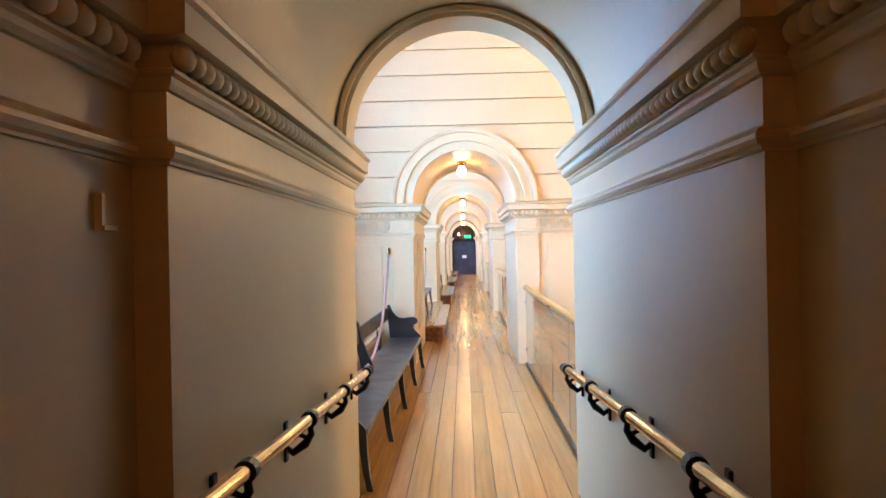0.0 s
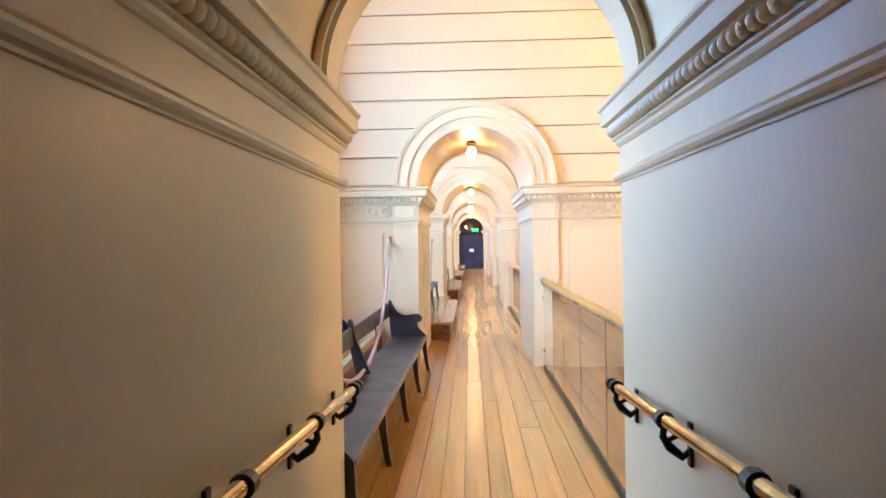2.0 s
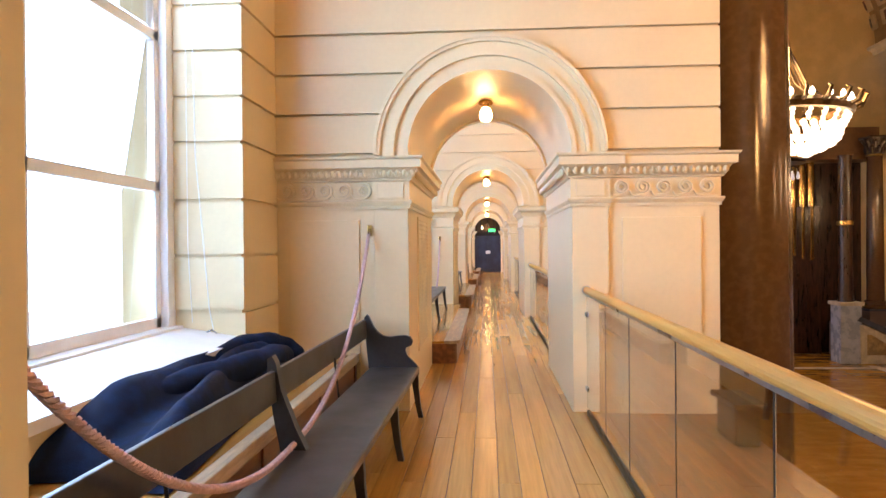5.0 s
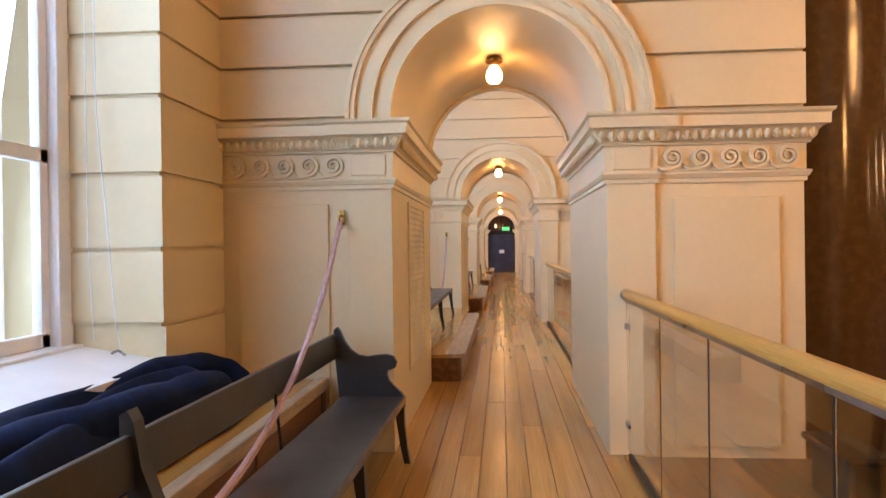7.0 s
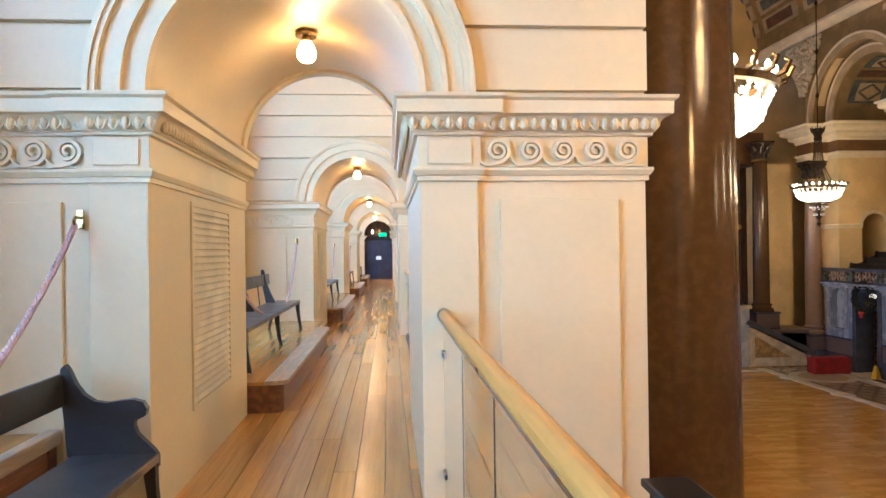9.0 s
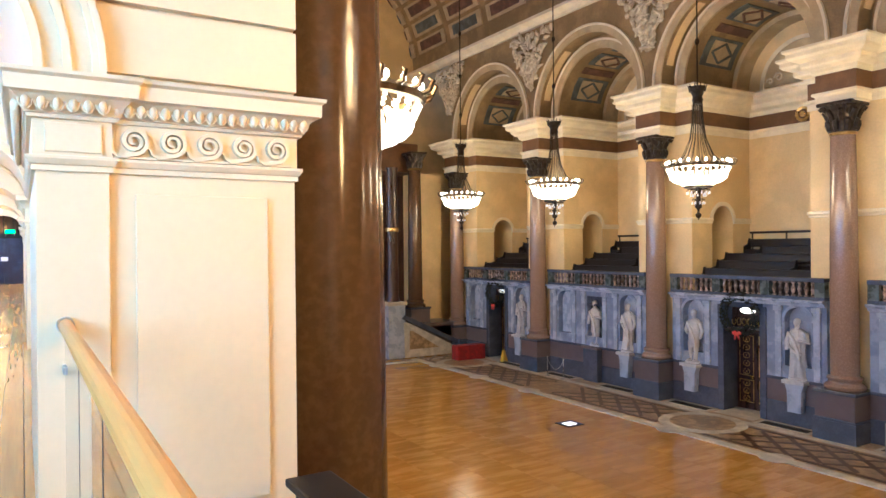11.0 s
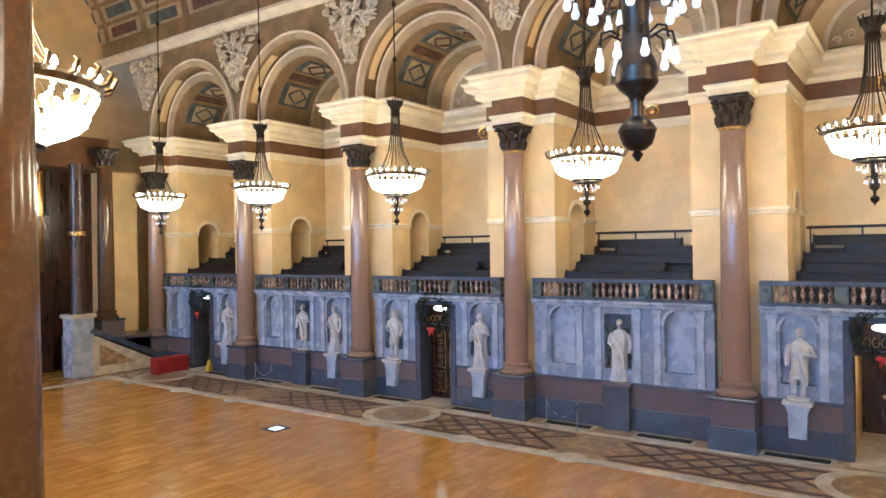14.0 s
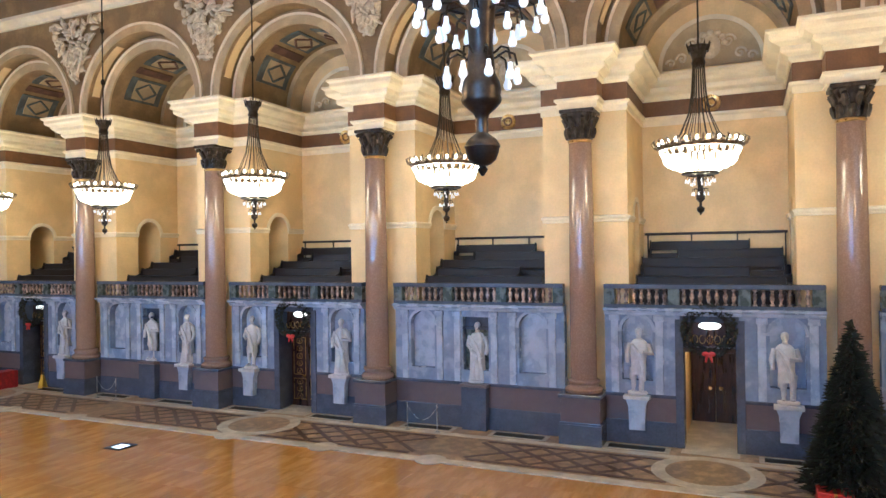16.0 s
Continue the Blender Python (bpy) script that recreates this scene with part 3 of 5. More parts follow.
    part("balcony_cornice", prism(bmesh.new(), [(FX + 0.6, -0.77), (FX - 0.12, -0.77), (FX - 0.16, -0.70), (FX - 0.16, -0.66), (FX - 0.30, -0.60), (FX - 0.30, -0.54), (FX + 0.6, -0.52)],
                                  XZ @ Matrix.Translation((0, 0, y0)), y1 - y0), MARBLEPALE, wall)
    part("plinth", boxes((FX - 0.16, FX + 0.16, y0, y1, -0.53, -0.42), bevel=0.01), MARBLEDARK, wall)
    part("coping", boxes((FX - 0.18, FX + 0.18, y0, y1, 0.10, ZB), bevel=0.02), MARBLEDARK, wall)
    for yy in (y0 + 0.18, y0 + 2.25, y1 - 2.25, y1 - 0.18):
        part("balustrade_post", boxes((FX - 0.14, FX + 0.14, yy - 0.18, yy + 0.18, -0.42, 0.10), bevel=0.01), MARBLEGREEN, wall)
    if door:
        part("door_surround", boxes((FX - 0.06, FX + 0.62, mid - dw - 0.16, mid - dw + 0.10, ZF, -0.9), (FX - 0.06, FX + 0.62, mid + dw - 0.10, mid + dw + 0.16, ZF, -0.9),
                                    (FX - 0.06, FX + 0.62, mid - dw, mid + dw, -0.98, -0.77), bevel=0.02), MARBLEDARK, wall)
        if k > 1:
            part("passage_wall", boxes((FX + 0.6, FX + 1.2, mid - dw - 0.2, mid - dw + 0.02, ZF, -0.6), (FX + 0.6, FX + 1.2, mid + dw - 0.02, mid + dw + 0.2, ZF, -0.6)), MARBLEDARK, wall)
        if k == 1:
            part("passage_wall", boxes((FX + 0.6, BX, mid - dw - 0.2, mid - dw + 0.02, ZF, -0.6), (FX + 0.6, BX, mid + dw - 0.02, mid + dw + 0.2, ZF, -0.6), (FX + 0.6, BX, mid - dw, mid + dw, -1.75, -0.6)), HALLWALL, wall)
        part("lintel", boxes((FX + 0.05, FX + 0.5, mid - dw + 0.1, mid + dw - 0.1, -1.95, -1.80), bevel=0.02), DOORDARK, wall)

# arches over the bays, spandrels and the great vault
VZ = 12.9
for k in range(len(COLS) - 1):
    c = (COLS[k] + COLS[k + 1]) / 2
    R = 2.75
    RF = 3.36
    bm = prism(bmesh.new(), [(c - 4, 8.04), (c - RF, 8.04)] + arc(c, 8.25, RF, 180, 0, 28) + [(c + RF, 8.04), (c + 4, 8.04), (c + 4, VZ), (c - 4, VZ)], YZ @ Matrix.Translation((0, 0, PX - 0.85)), 0.76)
    front = setting("wall_spandrel", bm, VAULT, "ochre plaster front arch with a moulded edge", "vault", smooth=True)
    for r0, r1, out, m in ((RF - 0.01, RF + 0.30, 0.06, VAULTRIB), (RF + 0.30, RF + 0.40, 0.13, HALLTRIM)):
        part("archivolt", prism(bmesh.new(), ring_outline(c, 8.25, r0, r1, 8.05), YZ @ Matrix.Translation((0, 0, PX - 0.85 - out)), out), m, front, smooth=True)
    for a0, a1 in ((14, 62), (118, 166)):
        part("soffit_panel", prism(bmesh.new(), arc(c, 8.25, RF + 0.02, a0, a1, 10) + arc(c, 8.25, RF - 0.04, a1, a0, 10), YZ @ Matrix.Translation((0, 0, PX - 0.66)), 0.38), HALLWALL, front)
    bm = prism(bmesh.new(), [(c - 4, 8.0), (c - R, 8.0)] + arc(c, 8.25, R, 180, 0, 28) + [(c + R, 8.0), (c + 4, 8.0), (c + 4, VZ), (c - 4, VZ)], YZ @ Matrix.Translation((0, 0, PX - 0.1)), BX - PX + 0.1)
    w = setting("wall_vault_bay", bm, VAULT, "ochre plaster arch and vault over a bay", "vault", smooth=True)
    for r0, r1, out, m in ((R - 0.02, R + 0.34, 0.10, VAULTRIB), (R + 0.34, R + 0.44, 0.16, HALLTRIM)):
        part("archivolt", prism(bmesh.new(), ring_outline(c, 8.25, r0, r1, 8.05), YZ @ Matrix.Translation((0, 0, PX - 0.1 - out)), out), m, w, smooth=True)
    part("inner_rib", prism(bmesh.new(), ring_outline(c, 8.25, R - 0.22, R + 0.02, 8.05), YZ @ Matrix.Translation((0, 0, BX - 0.9)), 0.9), VAULTRIB, w, smooth=True)
    part("lunette", prism(bmesh.new(), arc(c, 8.25, 1.75, 180, 0, 24), YZ @ Matrix.Translation((0, 0, BX - 0.1)), 0.08), VAULTRIB, w)
    part("lunette_frame", prism(bmesh.new(), ring_outline(c, 8.25, 1.74, 1.90, 8.07), YZ @ Matrix.Translation((0, 0, BX - 0.16)), 0.15), HALLTRIM, w, smooth=True)
    # coffers on the soffit: framed lozenges
    for side in (-1, 1):
        for j, (a0, a1, m) in enumerate(((18, 44, BLUEPANEL), (49, 57, REDPANEL), (62, 84, BLUEPANEL))):
            aa = [(180 - a if side < 0 else a) for a in (a0, a1)]
            def shell(r0, r1, b0, b1, xx0, xx1):
                out = arc(c, 8.25, r1, b0, b1, 6) + arc(c, 8.25, r0, b1, b0, 6)
                return prism(bmesh.new(), out, YZ @ Matrix.Translation((0, 0, xx0)), xx1 - xx0)
            d = 2.5 if side > 0 else -2.5
            part("coffer_frame", shell(R - 0.05, R + 0.01, aa[0], aa[1], PX + 0.6, BX - 1.2), m, w)
            if j != 1:
                part("coffer_panel", shell(R - 0.09, R - 0.04, aa[0] + d, aa[1] - d, PX + 0.95, BX - 1.55), VAULTRIB, w)
                am = radians((aa[0] + aa[1]) / 2)
                p0 = Vector(((PX + BX) / 2 - 0.3, c + (R - 0.11) * math.cos(am), 8.25 + (R - 0.11) * math.sin(am)))
                tn = Vector((0, -math.sin(am), math.cos(am)))
                bm = bmesh.new()
                q = [p0 + Vector((0.62, 0, 0)), p0 + tn * 0.42, p0 - Vector((0.62, 0, 0)), p0 - tn * 0.42]
                for i in range(4):
                    tube(bm, [q[i], q[(i + 1) % 4]], 0.06, 5)
                part("lozenge", bm, BLUEPANEL if j == 0 else REDPANEL, w)
part("upper_cornice", sweep(bmesh.new(), [(0, VZ), (0.15, VZ), (0.2, VZ + 0.15), (0.5, VZ + 0.3), (0.5, VZ + 0.45), (0, VZ + 0.5)], [(PX - 0.85, ENDY), (PX - 0.85, -13.9)]), HALLTRIM, hall_ent)
HX = (PX - 0.85 + 2.6) / 2
RX = PX - 0.85 - HX
bm = bmesh.new()
NSEG = 36
rows = []
for i in range(NSEG + 1):
    a = math.pi * i / NSEG
    rows.append((HX + RX * math.cos(a), VZ + 0.4 + 8.6 * math.sin(a)))
outline = rows + [(x + (x - HX) * 0.04, z + 0.4) for x, z in reversed(rows)]
prism(bm, outline, XZ @ Matrix.Translation((0, 0, -14)), ENDY + 16)
# framed panels of the vault, joined to the ceiling
for ring in range(1, 12):
    a0, a1 = math.pi * ring / 36 * 1.5, math.pi * (ring + 0.78) / 36 * 1.5
    for k in range(-2, 16):
        yc = 2.65 + 4 * k
        for inset, depth in ((0.0, 0.10), (0.35, 0.14)):
            b0, b1 = a0 + inset * 0.05, a1 - inset * 0.05
            out = [(HX + (RX - depth) * math.cos(b0), VZ + 0.4 + (8.6 - depth) * math.sin(b0)), (HX + (RX - depth) * math.cos(b1), VZ + 0.4 + (8.6 - depth) * math.sin(b1)),
                   (HX + (RX + 0.02) * math.cos(b1), VZ + 0.4 + 8.62 * math.sin(b1)), (HX + (RX + 0.02) * math.cos(b0), VZ + 0.4 + 8.62 * math.sin(b0))]
            before = len(bm.faces)
            prism(bm, out, XZ @ Matrix.Translation((0, 0, yc + 0.3 + 1.2 * inset)), 3.4 - 2.4 * inset)
            bm.faces.ensure_lookup_table()
            for f in bm.faces[before:]:
                f.material_index = 1 if not inset else 2 + (ring + k) % 2
ceiling = setting("ceiling_hall", bm, VAULT, "ochre coffered barrel vault over the hall", "ceiling")
for extra in (VAULTRIB, BLUEPANEL, REDPANEL):
    ceiling.data.materials.append(extra)
setting("wall_hall_west", boxes((2.3, 2.6, -14, 46, TOP, VZ + 0.5)), VAULT, "ochre plaster wall above the near gallery", "wall")

# the far end of the hall
bm = boxes((2, 30, ENDY, ENDY + 0.4, ZF, 24))
setting("wall_hall_north", bm, HALLWALL, "golden cream end wall of the hall", "wall")


# ---- things in the gallery ----
def gallery_bench(length, label, group, arms=True, legs=5):
    """Origin on the floor at the front corner; runs along +y, its back towards -x."""
    root = thing("bench", label, "bench", group=group)
    part("seat", boxes((-0.42, 0, 0, length, 0.395, 0.43), bevel=0.008), BENCH, root)
    part("seat_edge", boxes((-0.012, 0.004, 0.03, length - 0.03, 0.385, 0.425), bevel=0.004), BENCHWORN, root, "worn bare wood front edge")
    bm = boxes((-0.46, -0.435, 0, length, 0.68, 0.84), bevel=0.006)
    for v in bm.verts:
        v.co.x -= (v.co.z - 0.43) * 0.06
    part("backrest", bm, BENCH, root)
    arm = [(-0.40, 0.36), (-0.44, 0.43), (-0.455, 0.60), (-0.475, 0.80), (-0.47, 0.865), (-0.45, 0.885), (-0.43, 0.86), (-0.40, 0.79), (-0.36, 0.735), (-0.31, 0.70), (-0.25, 0.69),
           (-0.18, 0.70), (-0.12, 0.705), (-0.07, 0.69), (-0.05, 0.655), (-0.06, 0.62), (-0.09, 0.605), (-0.11, 0.60), (-0.115, 0.57), (-0.10, 0.53), (-0.06, 0.49), (-0.02, 0.45), (0.0, 0.42), (0.0, 0.36)]
    for y in (0.0, length - 0.04) if arms else ():
        part("arm", prism(bmesh.new(), arm, XZ @ Matrix.Translation((0, 0, y)), 0.04), BENCH, root)
    strut = [(-0.43, 0.40), (-0.47, 0.60), (-0.50, 0.80), (-0.50, 0.90), (-0.475, 0.915), (-0.455, 0.88), (-0.43, 0.74), (-0.36, 0.56), (-0.30, 0.43)]
    for y in (length / 2 - 0.03,) if arms else (0.35, length / 2 - 0.03, length - 0.45):
        part("back_strut", prism(bmesh.new(), strut, XZ @ Matrix.Translation((0, 0, y)), 0.06), BENCH, root)
    for y in (length * 0.25, length * 0.75):
        part("back_rod", tube(bmesh.new(), [(-0.42, y, 0.40), (-0.452, y, 0.70)], 0.008, 6), IRON, root)
    leg = [(-0.07, 0.40), (-0.005, 0.40), (0.0, 0.25), (0.015, 0.10), (0.035, 0.0), (-0.005, 0.0), (-0.03, 0.12), (-0.05, 0.26)]
    back_leg = [(-0.42, 0.40), (-0.36, 0.40), (-0.39, 0.2), (-0.44, 0.0), (-0.48, 0.0), (-0.44, 0.2)]
    for i in range(legs):
        y = 0.02 + (length - 0.09) * i / (legs - 1)
        part("leg", prism(bmesh.new(), leg, XZ @ Matrix.Translation((0, 0, y)), 0.05), BENCH, root)
        part("leg", prism(bmesh.new(), back_leg, XZ @ Matrix.Translation((0, 0, y)), 0.05), BENCH, root)
    return root


bench = gallery_bench(4.92, "long dark painted wooden bench with scrolled arms", "gallery benches")
bench.matrix_world = pose(-0.685, 4.66, 0, 0, 0, -0.9)
raised = gallery_bench(3.95, "dark painted wooden bench standing on a raised step", "gallery benches", False, 3)
raised.matrix_world = pose(-0.80, 12.70, 0.28)
for k in range(1, 4):
    copy_thing(raised, pose(-0.80, 12.70 + S * k, 0.28))

# the raised boarded platform behind the first bench
plat = thing("window_platform", "raised boarded window platform with a stained panelled front", "platform")
part("deck", boxes((WALL_IN + 0.03, -1.22, 4.67, 9.74, 0.47, 0.50)), PLANK, plat)
part("front_panel", boxes((-1.22, -1.20, 4.67, 9.74, 0, 0.46)), WOODRED, plat)
for y in (4.67, 5.9, 7.15, 8.4, 9.66):
    part("stile", boxes((-1.2, -1.188, y, y + 0.08, 0.0, 0.44), bevel=0.003), WOODRED, plat)
part("plinth_board", boxes((-1.2, -1.186, 4.67, 9.74, 0.0, 0.09), bevel=0.003), WOODRED, plat)
part("nosing", boxes((-1.24, -1.165, 4.67, 9.74, 0.44, 0.52), bevel=0.012), WOODPALE, plat, "pale wood edge with its highlight in the colour")
for k in range(1, 5):
    y0, y1 = BAYS[k]
    st = thing("bench_step", "raised bench step with a highlight-pale front edge and red-brown riser", "step", group="bench steps")
    part("tread", boxes((WALL_IN + 0.03, -0.56, y0 + 0.02, y1 - 0.02, 0.25, 0.28)), PLANK, st)
    a, b = y0 + 0.02, y1 - 1.05
    def rounded(x0, x1, q):
        """A board from a to b whose corners towards the walk are rounded."""
        return [(x0, a), (x1 - q, a)] + [(x1 - q + q * math.sin(radians(d)), a + q - q * math.cos(radians(d))) for d in range(15, 91, 15)] + [(x1 - q * (1 - math.cos(radians(d))), b - q + q * math.sin(radians(d))) for d in range(0, 91, 15)] + [(x0, b)]
    part("nosing", prism(bmesh.new(), rounded(-0.56, -0.36, 0.10), Matrix.Translation((0, 0, 0.247)), 0.038), WOODPALE, st, "pale step edge with its highlight in the colour")
    part("riser", prism(bmesh.new(), rounded(WALL_IN + 0.03, -0.40, 0.10), Matrix.Identity(4), 0.247), WOODRED, st)

# navy cloth flung on the platform below the sill
def cloth():
    """Long soft folds that run along the platform, heaped towards the sill, with a tucked round end."""
    bm = bmesh.new()
    nx, ny = 60, 70
    grid = []
    for i in range(nx + 1):
        row = []
        for j in range(ny + 1):
            u, v = i / nx, j / ny
            x = -1.97 + 0.66 * u + 0.05 * math.sin(v * 5 + u * 2) - 0.12 * u * max(0, v - 0.75) * 4
            y = 6.3 + 2.85 * v + 0.06 * math.sin(u * 5)
            edge = min(u * 1.6, (1 - u) * 1.0, v, (1 - v) * 1.3)
            hump = min(1, max(0, edge) * 5.5) ** 0.5
            body = 0.22 * (0.75 + 0.3 * math.cos(u * 2.4 - 0.5)) * (1.0 + 0.12 * math.sin(v * 5.0))
            warp = noise.noise((u * 2.0, v * 2.2, 1)) * 1.7 + v * 1.1
            a = math.sin(u * 11.0 + warp * 2.4)
            b = math.sin(u * 21.0 - v * 6.0 + warp * 3.0)
            folds = 0.050 * math.copysign(abs(a) ** 0.7, a) + 0.014 * b * min(1, v * 1.6) + 0.03 * noise.noise((u * 3, v * 5, 4))
            row.append(bm.verts.new((x, y, 0.505 + max(0.004, (body + folds) * hump))))
        grid.append(row)
    for i in range(nx):
        for j in range(ny):
            bm.faces.new((grid[i][j], grid[i + 1][j], grid[i + 1][j + 1], grid[i][j + 1]))
    return bm


def soft_tube(path, radii):
    fine = []
    for i in range(len(path) - 1):
        p = [Vector(path[max(0, min(len(path) - 1, q))]) for q in (i - 1, i, i + 1, i + 2)]
        for j in range(6):
            t = j / 6
            fine.append(0.5 * (2 * p[1] + (p[2] - p[0]) * t + (2 * p[0] - 5 * p[1] + 4 * p[2] - p[3]) * t * t + (3 * p[1] - p[0] - 3 * p[2] + p[3]) * t ** 3))
    fine.append(Vector(path[-1]))
    n = len(fine) - 1
    rr = []
    for i in range(n + 1):
        k = i / n * (len(radii) - 1)
        q = min(int(k), len(radii) - 2)
        rr.append((radii[q] + (radii[q + 1] - radii[q]) * (k - q)) * (1 + 0.07 * math.sin(i * 1.3)))
    return tube(bmesh.new(), fine, rr, 14)


jacket = thing("jacket", "crumpled navy blue jacket lying on the window platform", "jacket")
part("body", cloth(), CLOTH, jacket, smooth=True)
part("sleeve", soft_tube([(-1.84, 6.7, 0.70), (-1.66, 7.4, 0.72), (-1.55, 8.1, 0.70), (-1.58, 8.7, 0.66), (-1.62, 9.05, 0.60)], [0.06, 0.09, 0.10, 0.095, 0.05]), CLOTH, jacket, smooth=True)
part("collar", soft_tube([(-1.93, 8.2, 0.70), (-1.86, 8.7, 0.74), (-1.74, 9.08, 0.70), (-1.62, 9.22, 0.62), (-1.55, 9.22, 0.555)], [0.05, 0.075, 0.085, 0.075, 0.045]), CLOTH, jacket, smooth=True)

# barrier ropes on hooks
def rope(y0, y1, low_y, low_z, z_top, x, label):
    root = thing("barrier_rope", label, "rope", group="barrier ropes")
    pts = []
    for i in range(65):
        t = i / 64
        y = y0 + (y1 - y0) * t
        side = (y - low_y) / ((y1 if y > low_y else y0) - low_y)
        pts.append((x + 0.05 * math.sin(t * math.pi), y, low_z + (z_top - low_z) * side ** 2.3))
    for q in range(3):
        strand = []
        for i in range(560):
            k = i / 559 * 64
            a, b = pts[min(int(k), 63)], pts[min(int(k) + 1, 64)]
            f = k - int(k)
            ang = i * 0.9 + q * 2 * math.pi / 3
            strand.append((a[0] + (b[0] - a[0]) * f + 0.009 * math.cos(ang), a[1] + (b[1] - a[1]) * f + 0.004 * math.sin(ang), a[2] + (b[2] - a[2]) * f + 0.009 * math.sin(ang)))
        part("strand", tube(bmesh.new(), strand, 0.0095, 5), ROPE, root)
    for y, d in ((y0, 1), (y1, -1)):
        hook = part("hook", tube(bmesh.new(), [(x, y - d * 0.045, z_top + 0.03), (x, y + d * 0.01, z_top + 0.03), (x, y + d * 0.03, z_top + 0.01), (x, y + d * 0.02, z_top - 0.02), (x, y, z_top - 0.015)], 0.007, 6), BRASS, root)
        part("hook_plate", boxes((x - 0.02, x + 0.02, y - d * 0.05 - 0.006, y - d * 0.05 + 0.006, z_top - 0.03, z_top + 0.07), bevel=0.004), BRASS, hook)
    return root


rope(4.70, 9.70, 6.95, 0.46, 1.60, -1.06, "twisted pale pink barrier rope slung above the bench")
for k in range(0, 3):
    rope(12.28 + S * k, 17.70 + S * k, 15.4 + S * k, 0.62, 1.60, -0.98, "twisted pale pink barrier rope slung between gallery piers")

# brass handrails on the ramp
for x, d in ((-0.63, -1), (0.635, 1)):
    rail = thing("handrail", "polished brass handrail on black iron brackets beside the ramp", "handrail", group="ramp handrails")
    zr = lambda y: 0.865 + 0.064 * (4.5 - y)
    part("tube", tube(bmesh.new(), [(x, -1.4, zr(-1.4)), (x, 4.47, zr(4.47))], 0.024, 16), BRASS, rail)
    part("end_cap", tube(bmesh.new(), [(x, 4.45, zr(4.45)), (x, 4.49, zr(4.49))], 0.030, 14), IRON, rail)
    for y in (-0.5, 0.4, 1.15, 1.95, 2.75, 3.55, 4.36):
        wall_x = (ENTRY_L if y < 1.7 else FIRST_L) if d < 0 else (ENTRY_R if y < 1.7 else FIRST_R)
        z = zr(y)
        br = part("bracket", boxes((min(wall_x, wall_x - d * 0.014), max(wall_x, wall_x - d * 0.014), y - 0.02, y + 0.02, z - 0.17, z - 0.01), bevel=0.005), IRON, rail)
        part("collar", tube(bmesh.new(), [(x, y - 0.022, z), (x, y + 0.022, z)], 0.034, 14), IRON, br)
        scroll = [(wall_x, y, z - 0.11), (wall_x - d * 0.035, y, z - 0.135), (x + d * 0.02, y, z - 0.10), (x - d * 0.005, y, z - 0.06), (x, y, z - 0.025)]
        part("scroll_arm", tube(bmesh.new(), scroll, [0.012, 0.016, 0.018, 0.014, 0.012], 8), IRON, br)
        loop = [(wall_x - d * 0.01, y, z - 0.05), (wall_x - d * 0.045, y, z - 0.055), (x + d * 0.015, y, z - 0.075)]
        part("scroll_loop", tube(bmesh.new(), loop, [0.009, 0.011, 0.009], 7), IRON, br)

# glass balustrades with an oak rail
def balustrade(y0, y1, joints):
    root = thing("glass_balustrade", "frameless clear glass balustrade with a round oak handrail", "balustrade", group="glass balustrades")
    part("rail", tube(bmesh.new(), [(0.86, y0 + 0.02, 1.075), (0.86, y1 - 0.03, 1.075)], 0.031, 16), RAILWOOD, root)
    part("rail_channel", boxes((0.845, 0.875, y0 + 0.02, y1 - 0.02, 1.03, 1.052)), STEEL, root)
    ys = [y0 + 0.02] + joints + [y1 - 0.13]
    for a, b in zip(ys, ys[1:]):
        p = part("glass_pane", boxes((0.854, 0.866, a + 0.006, b - 0.006, 0.05, 1.035), bevel=0.002), GLASS, root)
        p.visible_shadow = False
    for y in joints:
        part("joint", boxes((0.853, 0.867, y - 0.005, y + 0.005, 0.05, 1.03)), GRATE, root)
    part("base_channel", boxes((0.84, 0.88, y0 + 0.02, y1 - 0.12, 0.0, 0.051), bevel=0.006), BRONZE, root)
    part("end_post", boxes((0.855, 0.865, y1 - 0.12, y1 - 0.02, 0.05, 1.03)), GLASS, root).visible_shadow = False
    for z in (0.20, 0.85):
        part("clamp", boxes((0.845, 0.875, y1 - 0.10, y1 - 0.005, z, z + 0.035), bevel=0.004), STEEL, root)
    part("rail_flange", tube(bmesh.new(), [(0.86, y1 - 0.035, 1.075), (0.86, y1 - 0.003, 1.075)], 0.04, 16), STEEL, root)
    return root


balustrade(4.65, 9.75, [5.75, 6.85, 7.90, 8.75])
for k in range(1, 5):
    a, b = BAYS[k]
    balustrade(a, b - 0.03, [a + 1.0 + 1.12 * i for i in range(4)])

